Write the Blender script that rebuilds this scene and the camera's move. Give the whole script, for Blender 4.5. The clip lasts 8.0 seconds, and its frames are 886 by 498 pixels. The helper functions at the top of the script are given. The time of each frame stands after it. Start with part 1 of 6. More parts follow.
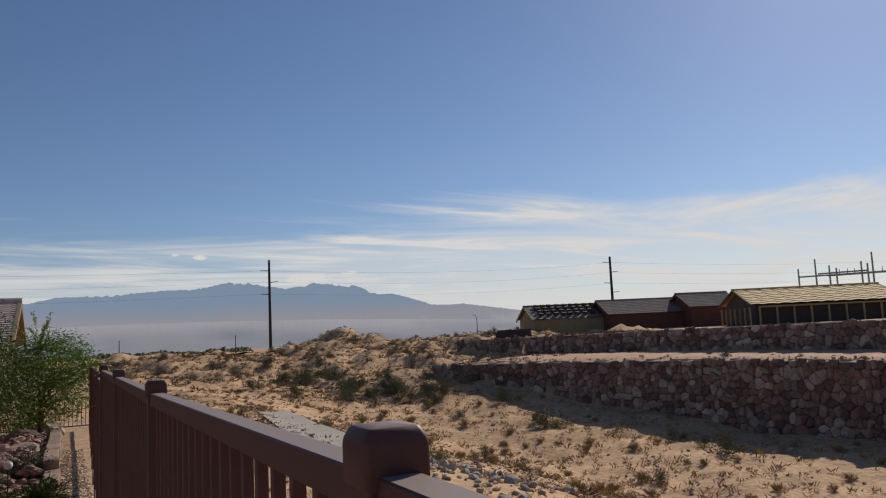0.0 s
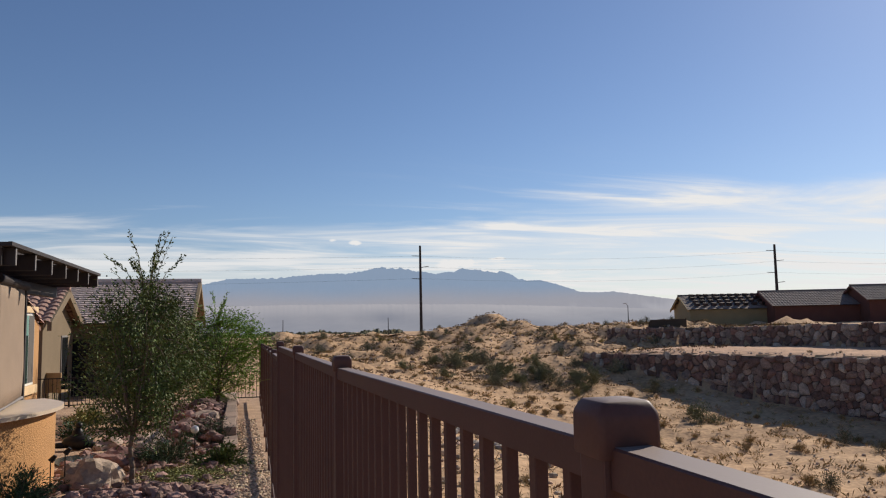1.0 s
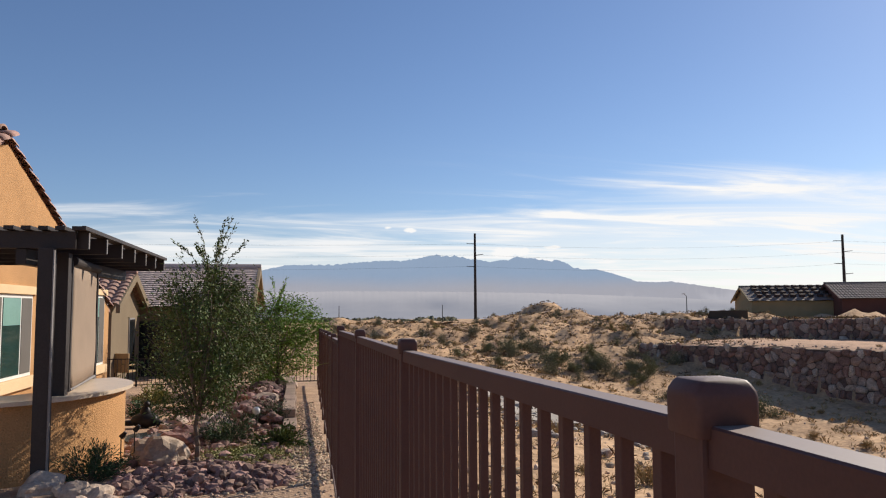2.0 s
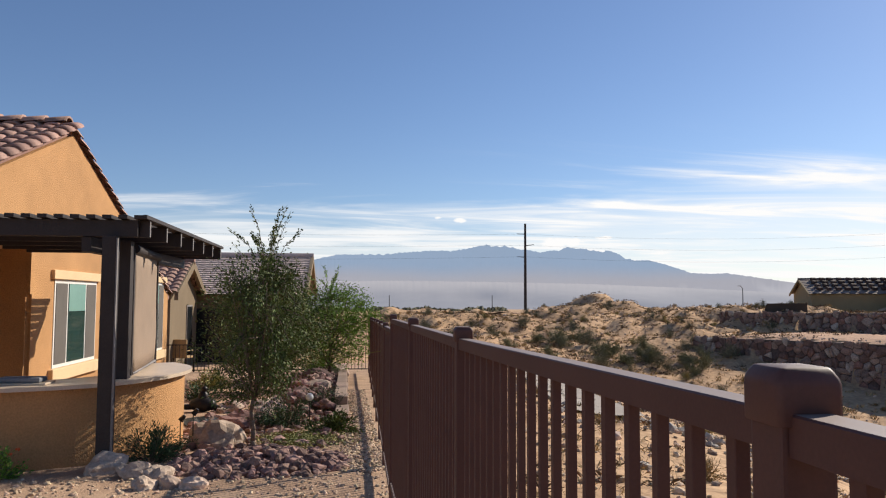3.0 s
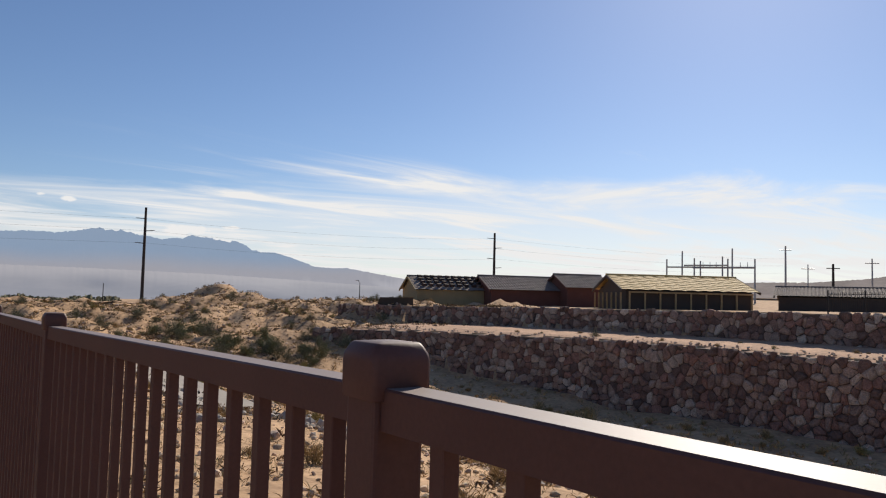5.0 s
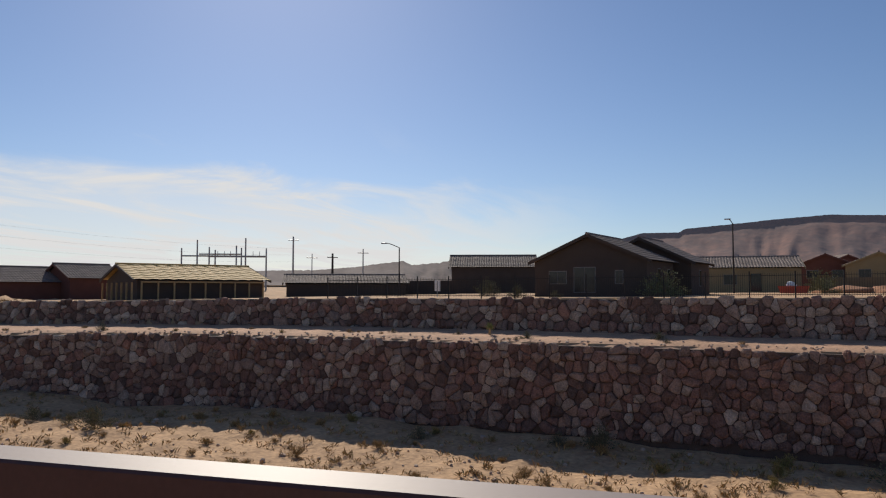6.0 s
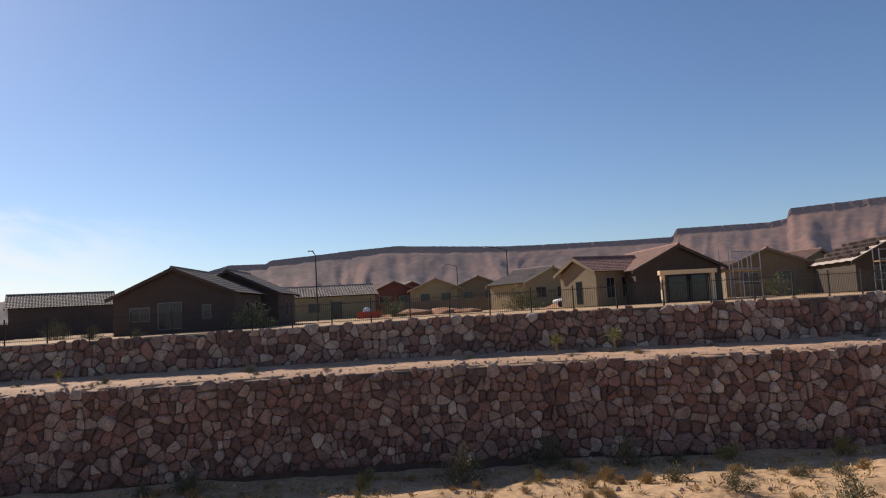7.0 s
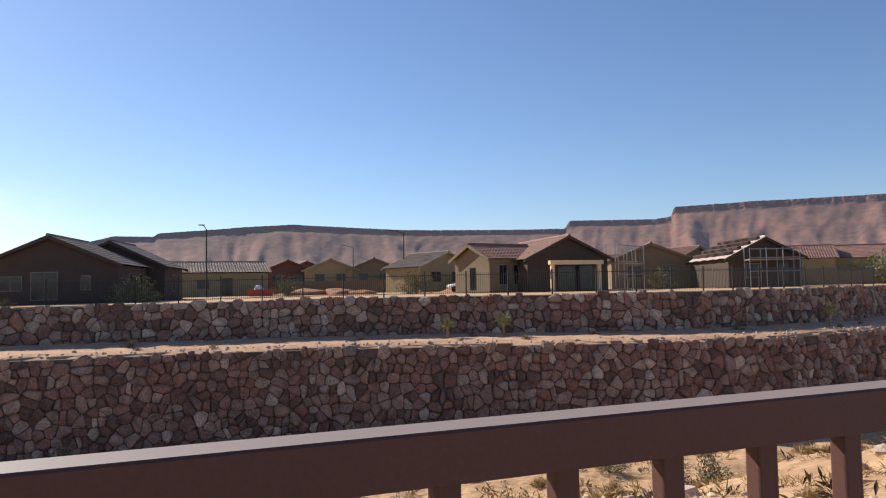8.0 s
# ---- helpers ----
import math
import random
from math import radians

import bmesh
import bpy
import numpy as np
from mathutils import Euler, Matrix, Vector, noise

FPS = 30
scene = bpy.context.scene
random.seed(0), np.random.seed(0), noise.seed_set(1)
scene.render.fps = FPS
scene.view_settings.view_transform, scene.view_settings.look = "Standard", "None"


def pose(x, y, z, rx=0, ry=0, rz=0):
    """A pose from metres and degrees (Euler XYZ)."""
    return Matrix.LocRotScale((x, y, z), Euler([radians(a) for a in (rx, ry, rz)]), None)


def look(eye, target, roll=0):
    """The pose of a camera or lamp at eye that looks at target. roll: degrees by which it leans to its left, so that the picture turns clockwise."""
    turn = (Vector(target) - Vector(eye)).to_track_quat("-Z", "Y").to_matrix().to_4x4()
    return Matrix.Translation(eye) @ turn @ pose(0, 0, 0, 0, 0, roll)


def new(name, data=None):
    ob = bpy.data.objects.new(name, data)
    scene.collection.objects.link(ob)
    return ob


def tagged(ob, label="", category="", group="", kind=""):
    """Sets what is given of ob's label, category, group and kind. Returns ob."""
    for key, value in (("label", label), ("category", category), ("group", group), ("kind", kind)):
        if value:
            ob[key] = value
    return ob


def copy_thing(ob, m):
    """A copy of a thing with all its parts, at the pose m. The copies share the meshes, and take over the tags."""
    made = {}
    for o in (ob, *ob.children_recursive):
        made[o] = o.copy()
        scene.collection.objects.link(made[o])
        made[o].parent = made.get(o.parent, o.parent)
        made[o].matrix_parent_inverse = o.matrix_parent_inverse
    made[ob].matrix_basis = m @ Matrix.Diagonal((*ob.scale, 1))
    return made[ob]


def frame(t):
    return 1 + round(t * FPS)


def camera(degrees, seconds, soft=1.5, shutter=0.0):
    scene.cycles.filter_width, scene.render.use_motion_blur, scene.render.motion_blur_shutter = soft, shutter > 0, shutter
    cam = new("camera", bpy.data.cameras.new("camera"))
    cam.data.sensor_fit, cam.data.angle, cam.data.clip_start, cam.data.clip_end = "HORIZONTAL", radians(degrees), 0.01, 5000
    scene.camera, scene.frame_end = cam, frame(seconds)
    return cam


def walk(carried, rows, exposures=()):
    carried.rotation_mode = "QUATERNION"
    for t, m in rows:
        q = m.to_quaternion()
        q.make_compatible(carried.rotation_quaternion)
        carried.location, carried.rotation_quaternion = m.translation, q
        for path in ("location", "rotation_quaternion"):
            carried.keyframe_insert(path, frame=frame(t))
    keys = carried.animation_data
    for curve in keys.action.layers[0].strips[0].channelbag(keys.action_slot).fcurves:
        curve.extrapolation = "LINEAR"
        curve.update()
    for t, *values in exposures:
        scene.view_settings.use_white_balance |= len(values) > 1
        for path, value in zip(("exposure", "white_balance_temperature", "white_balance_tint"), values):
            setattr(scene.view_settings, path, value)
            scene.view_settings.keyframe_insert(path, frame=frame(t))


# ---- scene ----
cam = camera(61.5, 8.0, soft=1.15)
CAM_ROWS = [
    (0, pose(-0.242, -0.603, 0.075, 96.15, 2.59, -26.60)),
    (0.5, pose(-0.292, -0.600, 0.073, 95.71, 1.89, -19.55)),
    (1, pose(-0.330, -0.621, 0.071, 95.45, 1.10, -15.33)),
    (1.5, pose(-0.353, -0.619, 0.066, 95.05, 0.70, -13.05)),
    (3, pose(-0.386, -0.612, 0.054, 93.81, -0.20, -7.38)),
    (3.5, pose(-0.396, -0.611, 0.054, 93.64, -0.20, -5.59)),
    (4, pose(-0.393, -0.606, 0.053, 93.36, -0.40, -5.08)),
    (4.5, pose(-0.363, -0.593, 0.047, 93.07, -0.80, -9.84)),
    (5, pose(-0.350, -0.573, 0.039, 93.56, -1.40, -35.65)),
    (5.2, pose(-0.355, -0.595, 0.044, 93.59, -1.90, -43.90)),
    (6.3, pose(-0.400, -0.620, 0.100, 93.41, 1.30, -84.06)),
    (6.5, pose(-0.370, -0.610, 0.120, 93.93, 2.10, -92.87)),
    (7, pose(-0.378, -0.585, 0.115, 94.74, 3.19, -102.55)),
    (7.5, pose(-0.432, -0.590, 0.077, 93.70, 2.30, -107.74)),
    (8, pose(-0.488, -0.651, 0.058, 93.15, 1.10, -110.58)),
]
EXPOSURES = [(0.0, -0.40), (0.5, -0.26), (1.0, -0.08), (1.5, 0.06), (3.0, 0.20), (4.4, 0.22), (4.8, 0.14), (5.2, -0.16), (6.3, -0.25), (6.6, -0.14), (7.2, 0.22), (8.0, 0.46)]
walk(cam, CAM_ROWS, EXPOSURES)

# ---- light ----
SUN_AZ, SUN_EL = 59.0, 32.0
world = bpy.data.worlds.new("sky")
scene.world = world
world.use_nodes = True
wn, wl = world.node_tree.nodes, world.node_tree.links
wn.clear()


def wnode(kind, **inputs):
    n = wn.new(kind)
    for k, v in inputs.items():
        n.inputs[int(k[1:])].default_value = v
    return n


def wmath(op, a, b=None, clamp=False):
    n = wn.new("ShaderNodeMath")
    n.operation, n.use_clamp = op, clamp
    for i, v in enumerate((a, b)):
        if v is None:
            continue
        if isinstance(v, (int, float)):
            n.inputs[i].default_value = v
        else:
            wl.new(v, n.inputs[i])
    return n.outputs[0]


sky = wn.new("ShaderNodeTexSky")
sky.sky_type, sky.sun_disc = "NISHITA", False
sky.sun_elevation, sky.sun_rotation = radians(SUN_EL), radians(SUN_AZ)
sky.altitude, sky.air_density, sky.dust_density, sky.ozone_density = 500, 1.0, 0.35, 3.2
coord = wn.new("ShaderNodeTexCoord")
sep = wn.new("ShaderNodeSeparateXYZ")
wl.new(coord.outputs["Generated"], sep.inputs[0])
dx, dy, dz = sep.outputs
# cirrus on a flat layer high above: direction over its height
lift = wmath("ADD", wmath("MAXIMUM", dz, 0.0), 0.05)
flat = wn.new("ShaderNodeCombineXYZ")
wl.new(wmath("DIVIDE", dx, lift), flat.inputs[0])
wl.new(wmath("DIVIDE", dy, lift), flat.inputs[1])
turn = wn.new("ShaderNodeMapping")
turn.inputs["Rotation"].default_value = (0, 0, radians(-48))
turn.inputs["Scale"].default_value = (0.30, 0.80, 1)
wl.new(flat.outputs[0], turn.inputs[0])
wisps = wn.new("ShaderNodeTexNoise")
wisps.inputs["Scale"].default_value, wisps.inputs["Detail"].default_value = 1.25, 9
wisps.inputs["Roughness"].default_value, wisps.inputs["Distortion"].default_value = 0.58, 1.3
wl.new(turn.outputs[0], wisps.inputs["Vector"])


def wramp(value, a, b):
    n = wn.new("ShaderNodeMapRange")
    n.interpolation_type = "SMOOTHSTEP"
    n.inputs["From Min"].default_value, n.inputs["From Max"].default_value = a, b
    wl.new(value, n.inputs["Value"])
    return n.outputs[0]


side = wmath("ADD", wmath("MULTIPLY", dx, 0.64), wmath("MULTIPLY", dy, 0.77))
# the bank of cirrus is low in the north, highest to the north-east and gone in the south-east
bank = wmath("ADD", 0.128, wmath("MULTIPLY", wramp(side, 0.86, 1.0), 0.052))
ragged = wmath("MULTIPLY", wmath("SUBTRACT", wisps.outputs["Fac"], 0.5), 0.16)
low = wramp(wmath("SUBTRACT", wmath("ADD", bank, ragged), dz), -0.012, 0.055)
streak = wramp(wisps.outputs["Fac"], 0.40, 0.62)
away = wramp(dy, 0.05, 0.42)
thin = wramp(wmath("SUBTRACT", 0.24, dz), 0.0, 0.12)
plume = wmath("MULTIPLY", wmath("MULTIPLY", wramp(wisps.outputs["Fac"], 0.52, 0.72), thin), wramp(side, 0.80, 0.97))
sheet = wmath("ADD", wmath("MULTIPLY", wmath("ADD", wmath("MULTIPLY", streak, 0.38), 0.50), low), wmath("MULTIPLY", plume, 0.45))
# small heaped clouds standing over the peaks
bearing = wmath("ARCTAN2", dx, dy)
heap_noise = wn.new("ShaderNodeTexNoise")
heap_noise.inputs["Scale"].default_value, heap_noise.inputs["Detail"].default_value = 55, 6
wl.new(coord.outputs["Generated"], heap_noise.inputs["Vector"])
heaps = None
for b_mid, e_mid, b_half, e_half in ((16.4, 4.35, 2.4, 0.55), (19.6, 4.6, 0.9, 0.22), (8.6, 6.0, 0.7, 0.25), (7.0, 6.2, 0.5, 0.18)):
    u = wmath("DIVIDE", wmath("SUBTRACT", bearing, radians(b_mid)), radians(b_half))
    v = wmath("DIVIDE", wmath("SUBTRACT", dz, math.sin(radians(e_mid))), radians(e_half))
    gone = wmath("ADD", wmath("MULTIPLY", u, u), wmath("MULTIPLY", v, v))
    one = wramp(wmath("SUBTRACT", wmath("MULTIPLY", heap_noise.outputs["Fac"], 2.0), gone), 0.35, 1.0)
    heaps = one if heaps is None else wmath("MAXIMUM", heaps, one)
cover = wmath("ADD", wmath("MULTIPLY", sheet, away), wmath("MULTIPLY", heaps, 0.75), True)
mix = wn.new("ShaderNodeMix")
mix.data_type = "RGBA"
wl.new(cover, mix.inputs["Factor"])
deep = wn.new("ShaderNodeMix")
deep.data_type, deep.blend_type = "RGBA", "MULTIPLY"
deep.inputs["Factor"].default_value, deep.inputs["B"].default_value = 1.0, (0.95, 0.98, 1.09, 1)
wl.new(sky.outputs[0], deep.inputs["A"])
wl.new(deep.outputs["Result"], mix.inputs["A"])
mix.inputs["B"].default_value = (10.2, 10.1, 10.0, 1)
background = wn.new("ShaderNodeBackground")
background.inputs["Strength"].default_value = 0.085
wl.new(mix.outputs["Result"], background.inputs[0])
wo = wn.new("ShaderNodeOutputWorld")
wl.new(background.outputs[0], wo.inputs[0])

sun = new("sun", bpy.data.lights.new("sun", "SUN"))
sun.data.energy, sun.data.angle, sun.data.color = 5.0, radians(0.6), (1.0, 0.91, 0.78)
sun_dir = Vector((math.sin(radians(SUN_AZ)) * math.cos(radians(SUN_EL)), math.cos(radians(SUN_AZ)) * math.cos(radians(SUN_EL)), math.sin(radians(SUN_EL))))
sun.matrix_world = look(sun_dir * 50, (0, 0, 0))


# ---- materials ----
def mat(name, color, rough=0.8, vary=0.25, scale=3.0, fine=40.0, bump=0.3, metal=0.0, spec=0.3, tint=None, island=0.0, glow=None, depth=0.02):
    """A node material: two scales of noise over the base colour, fine relief, and a spread from piece to piece."""
    m = bpy.data.materials.new(name)
    m.use_nodes = True
    n, l = m.node_tree.nodes, m.node_tree.links
    b = n["Principled BSDF"]
    b.inputs["Roughness"].default_value, b.inputs["Metallic"].default_value = rough, metal
    b.inputs["Specular IOR Level"].default_value = spec
    co = n.new("ShaderNodeTexCoord")
    big, small = n.new("ShaderNodeTexNoise"), n.new("ShaderNodeTexNoise")
    for t, s, d in ((big, scale, 5), (small, fine, 3)):
        t.inputs["Scale"].default_value, t.inputs["Detail"].default_value = s, d
        l.new(co.outputs["Object"], t.inputs["Vector"])
    both = n.new("ShaderNodeMath")
    both.operation = "MULTIPLY_ADD"
    l.new(small.outputs["Fac"], both.inputs[0])
    both.inputs[1].default_value = 0.5
    half = n.new("ShaderNodeMath")
    half.operation = "MULTIPLY"
    half.inputs[1].default_value = 0.5
    l.new(big.outputs["Fac"], half.inputs[0])
    l.new(half.outputs[0], both.inputs[2])
    ramp = n.new("ShaderNodeMapRange")
    ramp.inputs["From Min"].default_value, ramp.inputs["From Max"].default_value = 0.36, 0.64
    l.new(both.outputs[0], ramp.inputs["Value"])
    mixer = n.new("ShaderNodeMix")
    mixer.data_type = "RGBA"
    other = tint or [c * (1 - vary) for c in color]
    lead = [c * (1 + vary * 0.5) for c in color] if tint is None else color
    mixer.inputs["A"].default_value, mixer.inputs["B"].default_value = (*other, 1), (*lead, 1)
    l.new(ramp.outputs[0], mixer.inputs["Factor"])
    out = mixer.outputs["Result"]
    if island:
        info = n.new("ShaderNodeObjectInfo")
        geo = n.new("ShaderNodeNewGeometry")
        add = n.new("ShaderNodeMath")
        l.new(info.outputs["Random"], add.inputs[0])
        l.new(geo.outputs["Random Per Island"], add.inputs[1])
        frac = n.new("ShaderNodeMath")
        frac.operation = "FRACT"
        l.new(add.outputs[0], frac.inputs[0])
        val = n.new("ShaderNodeMapRange")
        val.inputs["To Min"].default_value, val.inputs["To Max"].default_value = 1 - island, 1 + island
        l.new(frac.outputs[0], val.inputs["Value"])
        seven = n.new("ShaderNodeMath")
        seven.operation = "MULTIPLY"
        seven.inputs[1].default_value = 7.31
        l.new(frac.outputs[0], seven.inputs[0])
        frac2 = n.new("ShaderNodeMath")
        frac2.operation = "FRACT"
        l.new(seven.outputs[0], frac2.inputs[0])
        hue = n.new("ShaderNodeMapRange")
        hue.inputs["To Min"].default_value, hue.inputs["To Max"].default_value = 0.5 - island * 0.03, 0.5 + island * 0.03
        l.new(frac2.outputs[0], hue.inputs["Value"])
        hsv = n.new("ShaderNodeHueSaturation")
        l.new(out, hsv.inputs["Color"])
        l.new(val.outputs[0], hsv.inputs["Value"])
        l.new(hue.outputs[0], hsv.inputs["Hue"])
        out = hsv.outputs["Color"]
    l.new(out, b.inputs["Base Color"])
    if bump:
        bp = n.new("ShaderNodeBump")
        bp.inputs["Strength"].default_value, bp.inputs["Distance"].default_value = bump, depth
        l.new(both.outputs[0], bp.inputs["Height"])
        l.new(bp.outputs[0], b.inputs["Normal"])
    if glow:
        b.inputs["Emission Color"].default_value, b.inputs["Emission Strength"].default_value = (*glow, 1), 1.0
    return m


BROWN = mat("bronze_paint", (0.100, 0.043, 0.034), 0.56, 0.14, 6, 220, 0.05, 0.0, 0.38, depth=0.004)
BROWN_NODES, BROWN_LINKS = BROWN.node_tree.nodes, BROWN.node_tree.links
# upward faces take a paler colour, painting the sky's sheen on the rail tops
sheen_geo, sheen_sep = BROWN_NODES.new("ShaderNodeNewGeometry"), BROWN_NODES.new("ShaderNodeSeparateXYZ")
BROWN_LINKS.new(sheen_geo.outputs["Normal"], sheen_sep.inputs[0])
sheen_fac = BROWN_NODES.new("ShaderNodeMapRange")
sheen_fac.inputs["From Min"].default_value, sheen_fac.inputs["From Max"].default_value = 0.90, 0.995
sheen_fac.inputs["To Max"].default_value = 0.75
BROWN_LINKS.new(sheen_sep.outputs[2], sheen_fac.inputs["Value"])
sheen_mix = BROWN_NODES.new("ShaderNodeMix")
sheen_mix.data_type = "RGBA"
sheen_mix.inputs["B"].default_value = (0.30, 0.235, 0.205, 1)
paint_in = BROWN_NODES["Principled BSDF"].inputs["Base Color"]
BROWN_LINKS.new(paint_in.links[0].from_socket, sheen_mix.inputs["A"])
BROWN_LINKS.new(sheen_fac.outputs[0], sheen_mix.inputs["Factor"])
BROWN_LINKS.new(sheen_mix.outputs["Result"], paint_in)
BLACKIRON = mat("black_iron", (0.02, 0.018, 0.018), 0.5, 0.2, 8, 90, 0.1)
STUCCO = mat("ochre_stucco", (0.52, 0.28, 0.12), 0.9, 0.22, 1.3, 55, 0.9, depth=0.03)
STUCCO_TRIM = mat("cream_stucco", (0.74, 0.53, 0.31), 0.9, 0.12, 2, 60, 0.5)
STUCCO_TAN = mat("tan_stucco", (0.20, 0.150, 0.095), 0.9, 0.15, 1, 20, 0.3)
# tan stucco darkened for gables in shade, also used for plain brown walls
STUCCO_SHADE = mat("brown_or_shaded_stucco", (0.075, 0.056, 0.042), 0.9, 0.15, 1, 20, 0.3)
STUCCO_DARK = mat("umber_stucco", (0.078, 0.058, 0.048), 0.9, 0.15, 1, 20, 0.3)
STUCCO_RED = mat("rust_stucco", (0.14, 0.058, 0.044), 0.9, 0.15, 1, 20, 0.3)
SOIL = mat("dug_soil", (0.40, 0.19, 0.10), 0.95, 0.35, 1.5, 9, 0.8)
STUCCO_YELLOW = mat("sand_stucco", (0.31, 0.235, 0.13), 0.9, 0.15, 1, 20, 0.3)
CLAY = mat("clay_tile", (0.42, 0.255, 0.20), 0.8, 0.3, 2.5, 30, 0.4, island=0.22)
CLAY_GREY = mat("grey_clay_tile", (0.23, 0.18, 0.155), 0.85, 0.3, 1.5, 18, 0.4, island=0.15)
CLAY_RED = mat("red_clay_tile", (0.27, 0.155, 0.125), 0.85, 0.3, 1.5, 18, 0.4, island=0.15)
DARK_TILE = mat("dark_clay_tile", (0.085, 0.055, 0.048), 0.8, 0.3, 2, 20, 0.4, island=0.4)
PLYWOOD = mat("roof_sheathing", (0.62, 0.42, 0.17), 0.8, 0.15, 1, 12, 0.2)
LUMBER = mat("bare_lumber", (0.42, 0.28, 0.14), 0.8, 0.25, 4, 40, 0.3)
PERGOLA = mat("pergola_paint", (0.045, 0.035, 0.032), 0.6, 0.2, 4, 60, 0.15)
PERGOLA_EDGE = mat("pergola_edge_paint", (0.23, 0.21, 0.20), 0.6, 0.2, 4, 60, 0.15)
COUNTER = mat("cream_counter", (0.66, 0.53, 0.40), 0.35, 0.12, 5, 80, 0.1, spec=0.5)
SCREEN = mat("shade_fabric", (0.30, 0.22, 0.16), 0.85, 0.12, 3, 260, 0.3)
WHITE = mat("white_vinyl", (0.75, 0.73, 0.68), 0.5, 0.08, 4, 60, 0.05)
GLASS = mat("window_glass", (0.025, 0.06, 0.055), 0.06, 0.3, 0.7, 3, 0.02, spec=0.8)
GLASS_FAR = mat("tinted_glass", (0.02, 0.022, 0.024), 0.12, 0.3, 0.7, 3, 0.02, spec=0.35)
BLIND = mat("window_blind", (0.20, 0.36, 0.31), 0.25, 0.08, 2, 30, 0.1, spec=0.6)
STONE = mat("wall_stone", (1.0, 0.98, 0.96), 0.94, 0.42, 2.2, 11, 1.0, depth=0.28)
sn, sl = STONE.node_tree.nodes, STONE.node_tree.links
s_info, s_geo, s_add, s_frac = sn.new("ShaderNodeObjectInfo"), sn.new("ShaderNodeNewGeometry"), sn.new("ShaderNodeMath"), sn.new("ShaderNodeMath")
s_frac.operation = "FRACT"
sl.new(s_info.outputs["Random"], s_add.inputs[0])
sl.new(s_geo.outputs["Random Per Island"], s_add.inputs[1])
sl.new(s_add.outputs[0], s_frac.inputs[0])
s_ramp = sn.new("ShaderNodeValToRGB")
s_ramp.color_ramp.elements[0].color = (0.17, 0.115, 0.095, 1)
s_ramp.color_ramp.elements[1].color = (0.64, 0.52, 0.42, 1)
for s_at, s_col in ((0.20, (0.24, 0.145, 0.115)), (0.38, (0.36, 0.20, 0.155)), (0.55, (0.30, 0.22, 0.18)), (0.72, (0.42, 0.28, 0.215)), (0.90, (0.46, 0.36, 0.29))):
    s_ramp.color_ramp.elements.new(s_at).color = (*s_col, 1)
sl.new(s_frac.outputs[0], s_ramp.inputs[0])
s_mul = sn.new("ShaderNodeMix")
s_mul.data_type, s_mul.blend_type = "RGBA", "MULTIPLY"
s_mul.inputs["Factor"].default_value = 1.0
s_in = sn["Principled BSDF"].inputs["Base Color"]
sl.new(s_in.links[0].from_socket, s_mul.inputs["A"])
sl.new(s_ramp.outputs[0], s_mul.inputs["B"])
sl.new(s_mul.outputs["Result"], s_in)
MORTAR = mat("wall_joint_earth", (0.11, 0.078, 0.062), 0.95, 0.3, 2, 20, 0.6)
GROUND = mat("desert_earth", (0.62, 0.395, 0.22), 0.95, 0.35, 0.34, 3.2, 1.0, tint=(0.33, 0.200, 0.110), depth=0.16)
TERRACE = mat("terrace_gravel", (0.52, 0.315, 0.20), 0.95, 0.35, 0.8, 6, 0.8, depth=0.06)
GRAVEL = mat("path_gravel", (0.58, 0.385, 0.25), 0.95, 0.3, 2, 60, 1.0, tint=(0.34, 0.215, 0.135), depth=0.03)
PEBBLE = mat("pebble", (0.52, 0.38, 0.26), 0.95, 0.2, 6, 60, 0.2, island=0.5)
LAVA = mat("red_rock", (0.31, 0.19, 0.155), 0.9, 0.3, 6, 40, 0.6, island=0.45)
BOULDER = mat("pale_boulder", (0.52, 0.39, 0.30), 0.9, 0.3, 4, 30, 0.7, island=0.2)
PAVER = mat("edging_block", (0.40, 0.29, 0.22), 0.9, 0.2, 6, 60, 0.5, island=0.15)
CONCRETE = mat("grey_concrete", (0.37, 0.32, 0.27), 0.9, 0.15, 0.5, 8, 0.3)
LEAF = mat("olive_leaf", (0.11, 0.145, 0.04), 0.6, 0.3, 2, 12, 0, island=0.5, spec=0.2)
LEAF_LIGHT = mat("spring_leaf", (0.20, 0.33, 0.05), 0.6, 0.3, 2, 12, 0, island=0.4, spec=0.2)
LEAF_DARK = mat("juniper_leaf", (0.07, 0.12, 0.05), 0.6, 0.3, 3, 20, 0, island=0.4)
LEAF_YELLOW = mat("yellow_green_leaf", (0.27, 0.27, 0.085), 0.6, 0.3, 3, 20, 0, island=0.3)
LEAF_GREY = mat("sage_leaf", (0.155, 0.15, 0.085), 0.8, 0.3, 3, 20, 0, island=0.35)
STRAW = mat("dry_grass", (0.40, 0.28, 0.125), 0.9, 0.3, 3, 20, 0, island=0.35)
BARK = mat("bark", (0.20, 0.15, 0.11), 0.9, 0.3, 8, 60, 0.6)
STEEL = mat("weathered_steel", (0.035, 0.03, 0.03), 0.7, 0.2, 2, 20, 0.1)
GALV = mat("galvanised_steel", (0.30, 0.31, 0.33), 0.5, 0.1, 2, 20, 0.05, metal=0.4)
BRONZE = mat("dark_bronze", (0.03, 0.025, 0.022), 0.45, 0.3, 8, 50, 0.2, metal=0.3)
FLOWER = mat("orange_petals", (0.75, 0.13, 0.03), 0.6, 0.2, 8, 40, 0)
PLASTIC = mat("grey_cover", (0.19, 0.20, 0.22), 0.6, 0.2, 5, 40, 0.2)
